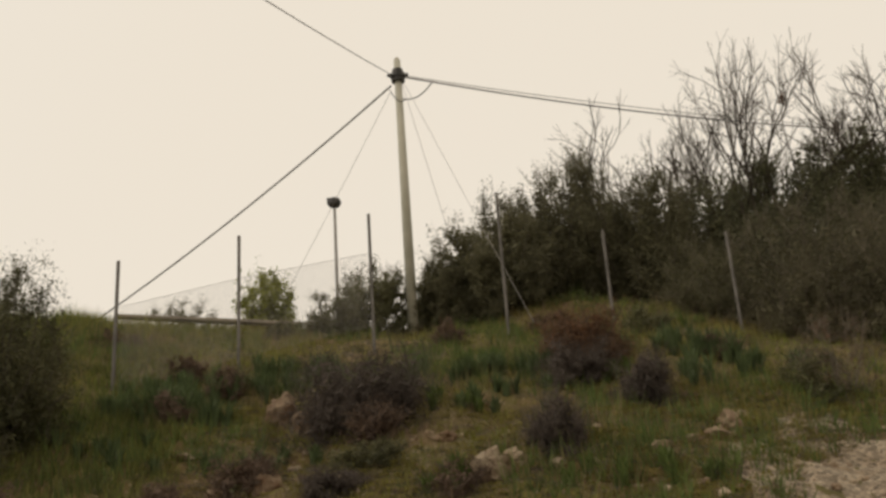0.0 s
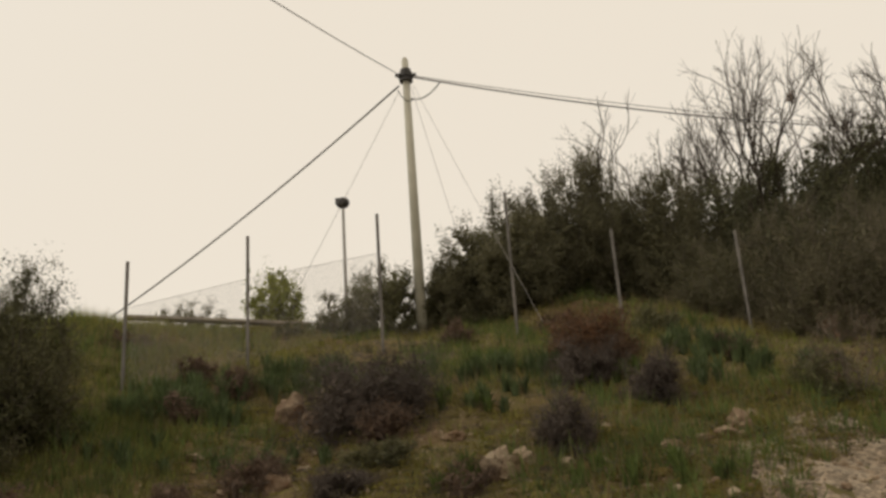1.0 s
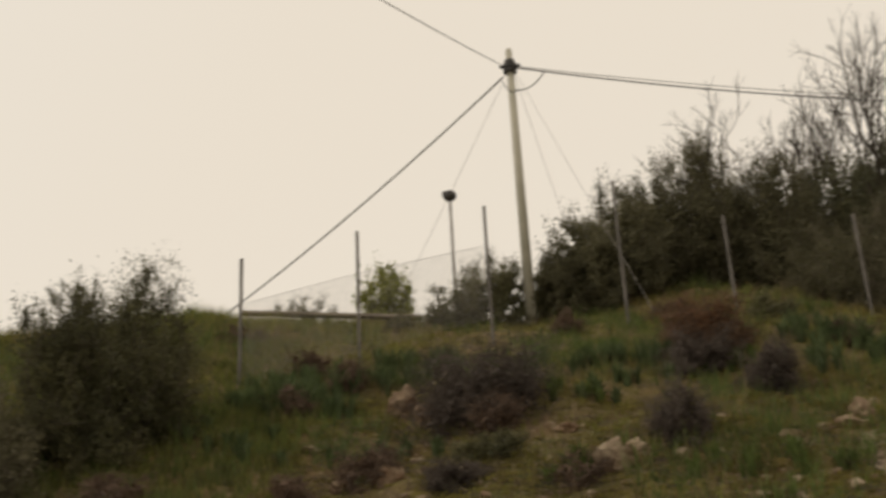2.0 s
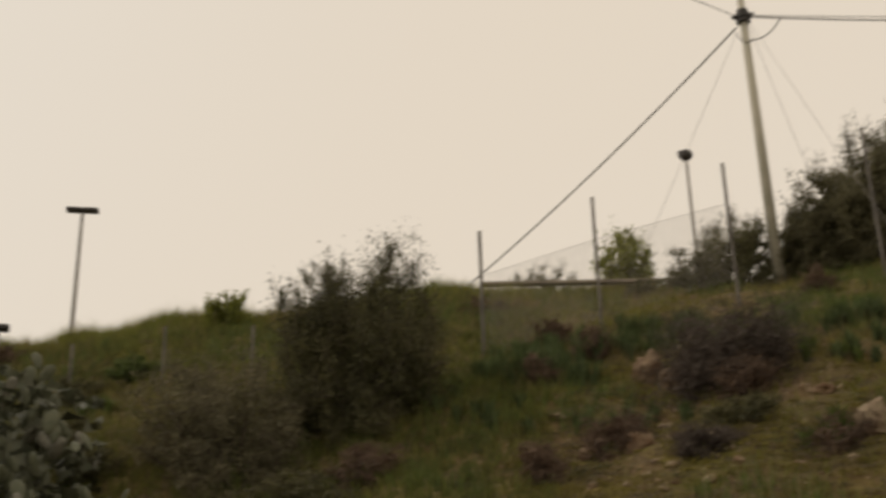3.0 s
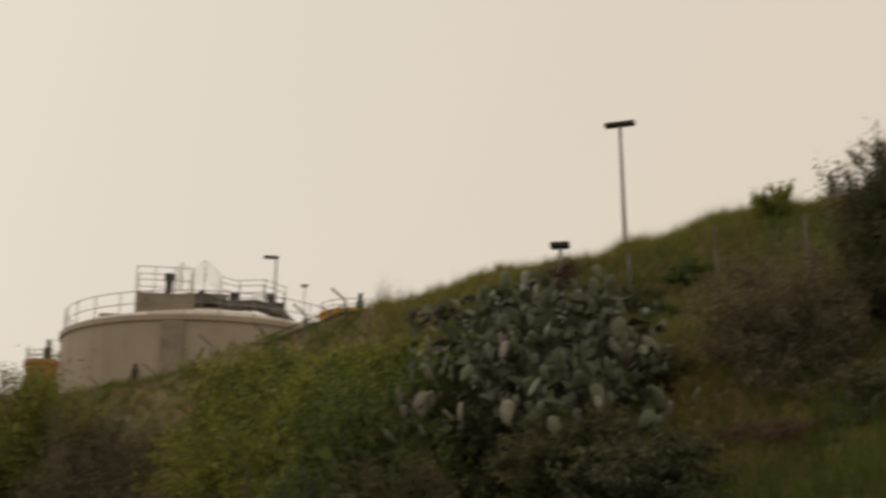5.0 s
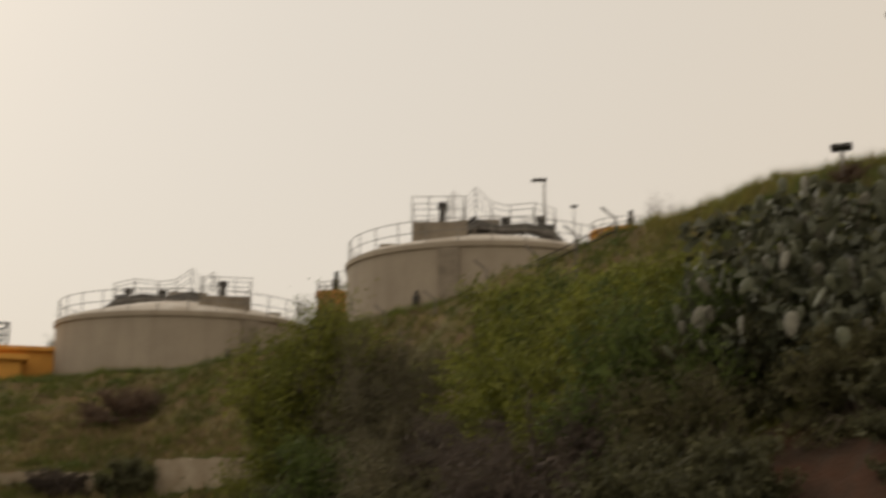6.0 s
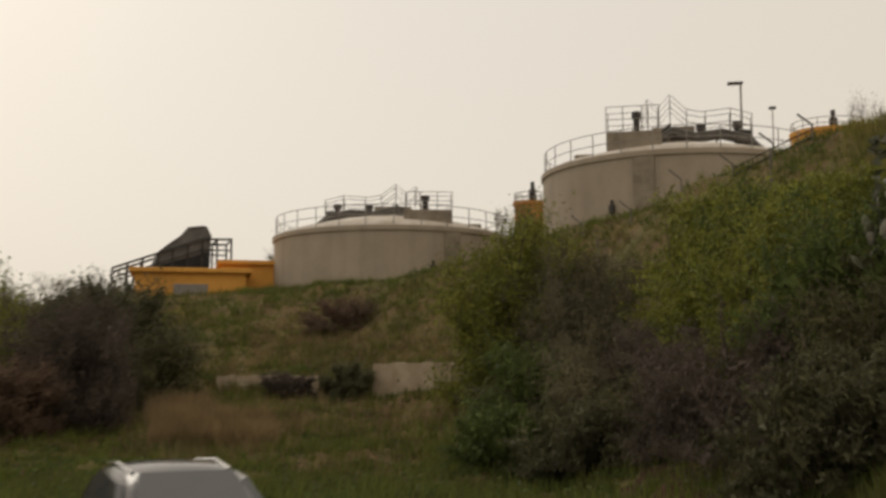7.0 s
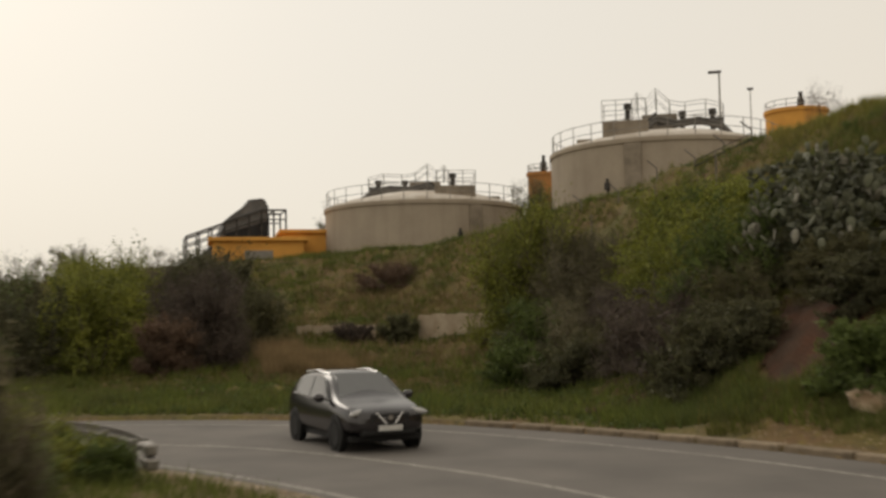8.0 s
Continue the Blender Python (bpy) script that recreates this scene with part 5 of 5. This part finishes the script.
# ---- guard rail ----
def guard_rail():
    line = smooth_line([(-6.0, -4.35), (-8.0, -4.75), (-10.2, -5.7), (-12.2, -7.4), (-13.6, -10.0), (-14.4, -14)], 0.4)
    ob = thing("guard_rail", (0, 0, 0), "weathered steel guard rail with a folded end", "guard rail")
    prof = [(0.0, 0.0), (0.06, 0.05), (0.06, 0.11), (0.0, 0.155), (0.06, 0.20), (0.06, 0.26), (0.0, 0.31)]
    bm = bmesh.new()
    rows = []
    way = np.gradient(line, axis=0)
    way /= np.linalg.norm(way, axis=1)[:, None]
    for p, w in zip(line, way):
        side = np.array([w[1], -w[0]])
        rows.append([bm.verts.new((p[0] + side[0] * a, p[1] + side[1] * a, 0.52 + b)) for a, b in prof] + [bm.verts.new((p[0] + side[0] * (a - 0.02), p[1] + side[1] * (a - 0.02), 0.52 + b)) for a, b in prof[::-1]])
    n = len(rows[0])
    for r0, r1 in zip(rows, rows[1:]):
        for k in range(n):
            bm.faces.new((r0[k], r0[(k + 1) % n], r1[(k + 1) % n], r1[k]))
    bm.faces.new(rows[0])
    bm.faces.new(rows[-1][::-1])
    part("rail", bm, M_STEEL, ob)
    bm = bmesh.new()
    box(bm, -0.05, 0.55, -0.12, 0.10, 0.42, 0.60, pose(-6.0, -4.35, 0, 0, 4, 8), 0.03)
    box(bm, -0.05, 0.50, -0.10, 0.08, 0.62, 0.80, pose(-6.0, -4.35, 0, 0, 2, 8), 0.03)
    part("end_piece", bm, M_STEEL, ob, "folded pale steel end terminal")
    for k in range(1, len(line), 5):
        x, y = line[k]
        z = float(ground_z(x, y)[0])
        part("post", box(bmesh.new(), x - 0.05, x + 0.05, y - 0.16, y - 0.06, z - 0.2, 0.80), M_STEEL, ob)


guard_rail()


# ---- parked car ----
def car():
    ob = thing("car", (-11.5, 0.15, 0.02), "dark anthracite compact crossover car on the road", "car", turn=9)
    # half outline stations along the length: x, half width, sill, belt, roof half width, roof height
    st = [(-2.18, 0.70, 0.55, 0.85, 0.60, 0.95), (-2.10, 0.82, 0.42, 0.98, 0.66, 1.18), (-1.75, 0.88, 0.32, 1.02, 0.66, 1.48), (-1.0, 0.90, 0.28, 1.00, 0.65, 1.59), (-0.1, 0.90, 0.26, 0.98, 0.65, 1.60),
          (0.35, 0.90, 0.26, 0.97, 0.62, 1.53), (1.0, 0.90, 0.26, 0.98, 0.72, 1.10), (1.3, 0.90, 0.28, 0.97, 0.70, 1.01), (1.8, 0.86, 0.32, 0.90, 0.62, 0.93), (2.05, 0.78, 0.36, 0.80, 0.55, 0.86), (2.18, 0.64, 0.42, 0.68, 0.5, 0.76)]
    bm = bmesh.new()
    rows = []
    for x, w, sill, belt, rw, rh in st:
        half = [(w * 0.86, sill), (w, sill + 0.14), (w * 1.0, (sill + belt) / 2), (w * 0.975, belt), (rw + (w - rw) * 0.08, belt + (rh - belt) * 0.88), (rw * 0.8, rh - 0.01), (0.0, rh + 0.02)]
        pts = half + [(-a, b) for a, b in half[-2::-1]]
        rows.append([bm.verts.new((x, a, b)) for a, b in pts])
    for r0, r1 in zip(rows, rows[1:]):
        for k in range(len(r0) - 1):
            bm.faces.new((r0[k], r0[k + 1], r1[k + 1], r1[k]))
        bm.faces.new((r0[-1], r0[0], r1[0], r1[-1]))
    bm.faces.new(rows[0])
    bm.faces.new(rows[-1][::-1])
    body = part("body", bm, M_CARPAINT, ob, smooth=True)
    mod = body.modifiers.new("round", "SUBSURF")
    mod.levels = mod.render_levels = 2
    # glass lies a little proud of the body
    def pane(name, pts, label):
        bm = bmesh.new()
        c = sum((Vector(p) for p in pts), Vector()) / len(pts)
        n = (Vector(pts[1]) - Vector(pts[0])).cross(Vector(pts[2]) - Vector(pts[0])).normalized()
        if n.dot(c - Vector((0, 0, 0.8))) < 0:
            n = -n
        out = [bm.verts.new(Vector(p) + n * 0.03) for p in pts]
        inn = [bm.verts.new(Vector(p) - n * 0.06) for p in pts]
        bm.faces.new(out)
        for k in range(len(pts)):
            bm.faces.new((out[k], out[(k + 1) % len(pts)], inn[(k + 1) % len(pts)], inn[k]))
        part(name, bm, M_GLASS, ob, label)
    pane("windscreen", [(1.02, -0.66, 1.07), (1.02, 0.66, 1.07), (0.36, 0.52, 1.52), (0.36, -0.52, 1.52)], "pale reflecting windscreen")
    for s in (-1, 1):
        pane("side_window", [(0.85, s * 0.86, 1.03), (0.25, s * 0.70, 1.43), (-0.30, s * 0.69, 1.47), (-0.30, s * 0.86, 1.03)], "dark side window")
        pane("side_window", [(-0.36, s * 0.86, 1.03), (-0.36, s * 0.69, 1.47), (-1.05, s * 0.69, 1.46), (-1.35, s * 0.84, 1.06)], "dark side window")
        bm = bmesh.new()
        tube(bm, [(0.9, s * 0.87, 1.03), (-0.3, s * 0.88, 1.02), (-1.5, s * 0.85, 1.08)], 0.014, 5)
        part("chrome_strip", bm, M_CHROME, ob, "thin chrome window strip")
        bm = bmesh.new()
        tube(bm, [(0.15, s * 0.55, 1.53), (-0.6, s * 0.57, 1.59), (-1.45, s * 0.54, 1.53)], 0.022, 6)
        part("roof_rail", bm, M_CHROME, ob, "pale roof rail")
        bm = bmesh.new()
        bmesh.ops.create_uvsphere(bm, u_segments=12, v_segments=8, radius=0.13, matrix=Matrix.Translation((0.72, s * 1.02, 1.06)) @ Matrix.Diagonal((0.7, 1.0, 0.72, 1)))
        part("wing_mirror", bm, M_CARPAINT, ob, smooth=True)
        bm = bmesh.new()
        bmesh.ops.create_uvsphere(bm, u_segments=14, v_segments=8, radius=1, matrix=Matrix.Translation((1.97, s * 0.62, 0.80)) @ pose(0, 0, 0, s * -6, 10, s * -34) @ Matrix.Diagonal((0.09, 0.29, 0.075, 1)))
        part("headlight", bm, M_LIGHT, ob, "pale clear headlight", smooth=True)
        bm = bmesh.new()
        tube(bm, [(2.20, s * 0.10, 0.58), (2.17, s * 0.20, 0.70), (2.13, s * 0.30, 0.80)], 0.022, 6)
        part("grille_bar", bm, M_CHROME, ob, "chrome slanted grille bar")
        for x in (-1.33, 1.32):
            w = new("wheel")
            w.parent = ob
            w.location = (x, s * 0.80, 0.34)
            bm = bmesh.new()
            prof = [(0.22, -0.10), (0.31, -0.11), (0.345, -0.07), (0.345, 0.07), (0.31, 0.11), (0.22, 0.10)]
            n = 28
            rings = [[bm.verts.new((math.cos(k * math.tau / n) * r, b, math.sin(k * math.tau / n) * r)) for k in range(n)] for r, b in prof]
            for r0, r1 in zip(rings, rings[1:]):
                for k in range(n):
                    bm.faces.new((r0[k], r0[(k + 1) % n], r1[(k + 1) % n], r1[k]))
            part("tyre", bm, M_TYRE, w, smooth=True)
            bm = bmesh.new()
            bmesh.ops.create_cone(bm, cap_ends=True, segments=24, radius1=0.06, radius2=0.06, depth=0.18, matrix=pose(0, 0, 0, 90))
            for k in range(5):
                box(bm, 0.03, 0.225, -0.09, 0.09, -0.03, 0.03, pose(0, 0, 0, 0, k * 72), 0.01)
            part("rim", bm, M_STEEL, w)
            bm = bmesh.new()
            bmesh.ops.create_cone(bm, cap_ends=True, segments=28, radius1=0.40, radius2=0.40, depth=0.06, matrix=Matrix.Translation((x, s * 0.865, 0.35)) @ pose(0, 0, 0, 90))
            part("wheel_arch", bm, M_CARBLACK, ob, "black plastic wheel arch")
    part("grille", box(bmesh.new(), 2.0, 2.165, -0.44, 0.44, 0.58, 0.79, None, 0.03), M_CARBLACK, ob, "black grille")
    part("lower_grille", box(bmesh.new(), 1.9, 2.14, -0.60, 0.60, 0.34, 0.48, None, 0.03), M_CARBLACK, ob, "black lower grille")
    part("number_plate", box(bmesh.new(), 2.17, 2.2, -0.26, 0.26, 0.44, 0.55, None, 0.005), M_PLATE, ob, "blank pale number plate")
    bm = bmesh.new()
    bmesh.ops.create_cone(bm, cap_ends=True, segments=20, radius1=0.055, radius2=0.055, depth=0.03, matrix=Matrix.Translation((2.18, 0, 0.70)) @ pose(0, 0, 0, 0, 90))
    part("badge", bm, M_CHROME, ob, "plain round chrome badge")
    part("underbody", box(bmesh.new(), -1.9, 1.9, -0.78, 0.78, 0.20, 0.34, None, 0.03), M_CARBLACK, ob)


car()


# ---- grass and weeds over the whole hillside ----
def scatter(rng, n, az0, az1, r0, r1, near=0.0):
    """Random places on the hill and verge, even by area (near=0) or denser close by."""
    a = np.radians(rng.uniform(az0, az1, n))
    r = np.sqrt(rng.uniform(r0**2, r1**2, n))
    return -np.sin(a) * r, np.cos(a) * r


def off_road(x, y, margin=0.15):
    """Away from the asphalt and from the bare gravel."""
    d = edge_distance(x, y)
    az, r = np.degrees(np.arctan2(-x, y)), np.hypot(x, y)
    path = ((az + 22.4) / 5.2) ** 2 + ((r - 17.0) / 2.7) ** 2 < 1
    bank = ((az - 42) / 5.4) ** 2 + ((r - 14.9) / 2.3) ** 2 < 1
    return ((d < -margin - 0.3) | (d > ROAD_WIDTH + margin)) & ~path & ~bank


def meadow(x, y, salt):
    """Patchiness between 0 and 1."""
    v = np.sin(0.55 * x + 1.3 * np.sin(0.4 * y + salt)) + np.sin(0.8 * y - 0.5 * x + salt * 2) + 0.7 * np.sin(1.7 * x + 1.1 * y + salt * 3)
    return (v / 5.4 + 0.5).clip(0, 1)


def grass(name, label, material, x, y, rng, blades, length, width, lean=0.45, spread=0.07):
    z = ground_z(x, y) - 0.02
    n = len(x)
    base = np.repeat(np.column_stack([x, y, z]), blades, 0)
    m = len(base)
    size = np.repeat(rng.uniform(0.5, 1.35, n), blades) * rng.uniform(0.6, 1.2, m)
    a = rng.uniform(0, math.tau, m)
    tilt = rng.uniform(0.05, lean, m)
    root = base + np.column_stack([np.cos(a), np.sin(a), np.zeros(m)]) * (rng.uniform(0, spread, m))[:, None]
    out = np.column_stack([np.cos(a) * tilt, np.sin(a) * tilt, np.ones(m)])
    tip = root + out * (length * size)[:, None] - np.column_stack([np.zeros((m, 2)), 0.3 * length * size * tilt])
    b = rng.uniform(0, math.tau, m)
    side = np.column_stack([np.cos(b), np.sin(b), np.zeros(m)]) * width
    verts = np.stack([root - side / 2, root + side / 2, tip], 1).reshape(-1, 3)
    i = np.arange(m)[:, None] * 3
    me = bpy.data.meshes.new(name)
    me.from_pydata(verts.tolist(), [], (i + np.array([[0, 1, 2]])).tolist())
    me.update()
    tagged(part(name, me, material), label, "grass", kind="stuff")


rng_g = np.random.default_rng(9)
# short dense turf, on the near hill, then the far slope and the verges
x, y = scatter(rng_g, 30000, -27, 52, 12.0, 33)
k = off_road(x, y) & (meadow(x, y, 1.0) > rng_g.uniform(0.05, 0.6, len(x)))
stony = (np.hypot(x, y) < 20.5 + 1.2 * np.sin(0.9 * x)) & (x > -4.5)
k &= ~stony | (rng_g.uniform(0, 1, len(x)) < 0.22)
grass("short_grass", "short olive-green grass covering the hillside", M_GRASS, x[k], y[k], rng_g, 5, 0.26, 0.022)
x, y = scatter(rng_g, 26000, 45, 106, 12.5, 62)
k = off_road(x, y)
grass("short_grass", "short green grass on the slope above the road", M_MEADOW, x[k], y[k], rng_g, 5, 0.34, 0.04, spread=0.12)
x, y = scatter(rng_g, 16000, 14, 50, 11.0, 29)
k = off_road(x, y)
grass("short_grass", "short dull green grass on the steep slope", M_MEADOW, x[k], y[k], rng_g, 5, 0.3, 0.024)
# lush taller grass in patches
x, y = scatter(rng_g, 15000, -27, 60, 12.0, 33)
k = off_road(x, y) & (meadow(x, y, 4.0) > 0.52)
grass("lush_grass", "tall lush dark green grass in patches", M_LUSH, x[k], y[k], rng_g, 6, 0.42, 0.026, 0.6, 0.1)
x, y = scatter(rng_g, 26000, 50, 106, 12.5, 58)
d = edge_distance(x, y)
k = off_road(x, y) & ((meadow(x, y, 2.5) > 0.5) | ((d < 0) & (d > -6))) & ((d < -1.1 - 0.4 * meadow(x, y, 6.0)) | (d > 0))
grass("lush_grass", "lush green roadside grass at the hill's foot", M_VERGE, x[k], y[k], rng_g, 5, 0.42, 0.035, 0.6, 0.12)
x, y = scatter(rng_g, 7000, 20, 62, 8.8, 16)
k = off_road(x, y, 0.8)
grass("lush_grass", "lush green grass at the bank's foot", M_VERGE, x[k], y[k], rng_g, 5, 0.34, 0.022, 0.6, 0.1)
# dry stalks
x, y = scatter(rng_g, 9000, -27, 60, 13.0, 33)
k = off_road(x, y) & (meadow(x, y, 7.0) > 0.55)
grass("dry_grass", "thin dry straw-coloured stalks", M_DRY, x[k], y[k], rng_g, 4, 0.5, 0.012, 0.35, 0.08)
x, y = scatter(rng_g, 3500, 68, 90, 26, 50)
k = meadow(x, y, 5.0) > 0.5
grass("dry_grass", "dry tan grass on the slope below the tanks", M_DRY, x[k], y[k], rng_g, 5, 0.6, 0.03, 0.5, 0.12)
# ridge line fringe
a = np.radians(rng_g.uniform(8, 52, 5000))
r = np.interp(np.degrees(a), _bearing, _crest) + rng_g.normal(size=5000) * 0.8
grass("ridge_grass", "tall thin grass fringing the ridge", M_GRASS, -np.sin(a) * r, np.cos(a) * r, rng_g, 5, 0.42, 0.018, 0.5, 0.1)
x, y = scatter(rng_g, 9000, 100, 122, 18, 60)
k = off_road(x, y)
grass("lush_grass", "lush green grass on the outer side of the bend", M_VERGE, x[k], y[k], rng_g, 5, 0.4, 0.04, 0.6, 0.12)
# near verge by the guard rail
x, y = rng_g.uniform(-22, 24, 26000), rng_g.uniform(-16, 4, 26000)
d = edge_distance(x, y)
k = (d > ROAD_WIDTH + 0.7)
grass("verge_grass", "lush green grass on the road's inner verge", M_VERGE, x[k], y[k], rng_g, 5, 0.28, 0.022, 0.6, 0.12)


def weeds(name, label, material, x, y, rng, leaves, height, leaf, slim):
    """Low leafy weeds strewn over the slope."""
    z = ground_z(x, y)
    n = len(x)
    size = rng.uniform(0.5, 1.3, (n, 1, 1))
    c = np.stack([x, y, z], 1)[:, None, :] + rng.normal(size=(n, leaves, 3)).clip(-1.7, 1.7) * np.array([1.0, 1.0, 0.35]) * height * size
    c[:, :, 2] = np.maximum(c[:, :, 2], z[:, None] + 0.01) + 0.25 * height * size[:, :, 0]
    tagged(part(name, leaf_mesh(c.reshape(-1, 3), rng, leaf, leaf * slim), material), label, "weeds", kind="stuff")


x, y = scatter(rng_g, 900, -27, 52, 13, 32)
k = off_road(x, y)
weeds("low_weeds", "low olive-green weeds on the slope", M_OLIVE, x[k], y[k], rng_g, 60, 0.2, 0.06, 0.4)
x, y = scatter(rng_g, 700, -27, 52, 13, 32)
k = off_road(x, y)
weeds("low_weeds", "low brown withered weeds on the slope", M_BROWN, x[k], y[k], rng_g, 60, 0.18, 0.05, 0.3)
x, y = scatter(rng_g, 7000, -27, 16, 14, 22)
k = off_road(x, y) & (meadow(x, y, 3.3) > rng_g.uniform(0.2, 0.7, len(x)))
weeds("moss_cushions", "yellow-green moss and creeping herbs on stony soil", M_MOSS, x[k], y[k], rng_g, 46, 0.085, 0.035, 0.6)
x, y = scatter(rng_g, 900, -27, 14, 14, 22)
k = off_road(x, y)
weeds("low_weeds", "thin dead brown stalks on stony soil", M_PURPLE, x[k], y[k], rng_g, 40, 0.12, 0.07, 0.12)
x, y = scatter(rng_g, 3600, 82.3, 88.5, 30.5, 36.5)
k = meadow(x, y, 1.5) > 0.3
grass("dry_grass", "tall dry tan grass below the old wall", M_DRY, x[k], y[k], rng_g, 6, 0.75, 0.03, 0.5, 0.14)
x, y = scatter(rng_g, 900, 52, 104, 16, 56)
k = off_road(x, y)
weeds("low_weeds", "leafy green weeds above the road", M_LUSH, x[k], y[k], rng_g, 50, 0.3, 0.11, 0.5)
x, y = scatter(rng_g, 500, 52, 104, 24, 54)
k = off_road(x, y)
weeds("low_weeds", "brown withered weeds above the road", M_BROWN, x[k], y[k], rng_g, 50, 0.32, 0.09, 0.35)

x, y = scatter(rng_g, 2600, 56, 104, 12, 34)
d = edge_distance(x, y)
k = (d < -0.6) & (d > -9)
weeds("verge_weeds", "bright green leafy weeds along the hill's foot", M_LUSH, x[k], y[k], rng_g, 36, 0.22, 0.08, 0.5)
shoulder = strip("road_shoulder", [ROAD_WIDTH - 0.02, ROAD_WIDTH + 0.35, ROAD_WIDTH + 0.8], 0.045, M_GRAVEL, 0, LAST)
tagged(shoulder, "sandy gravel shoulder along the inner road edge", "road shoulder", kind="structure")

# loose stones on the bare ground
stone_rng = np.random.default_rng(77)
for n in range(280):
    az, r = (stone_rng.uniform(-18, 12), 15.8 + 4.2 * stone_rng.uniform() ** 1.6) if n < 170 else (stone_rng.normal(-19.6, 2.2), stone_rng.normal(18.0, 1.3))
    x, y, z = on_hill(az, r)
    rock(x, y, 0.03 + 0.09 * stone_rng.uniform() ** 2, 300 + n, 0.7, M_REDROCK if n % 4 == 0 else M_ROCK)

rock(-6.2, 9.5, 0.5, 501)
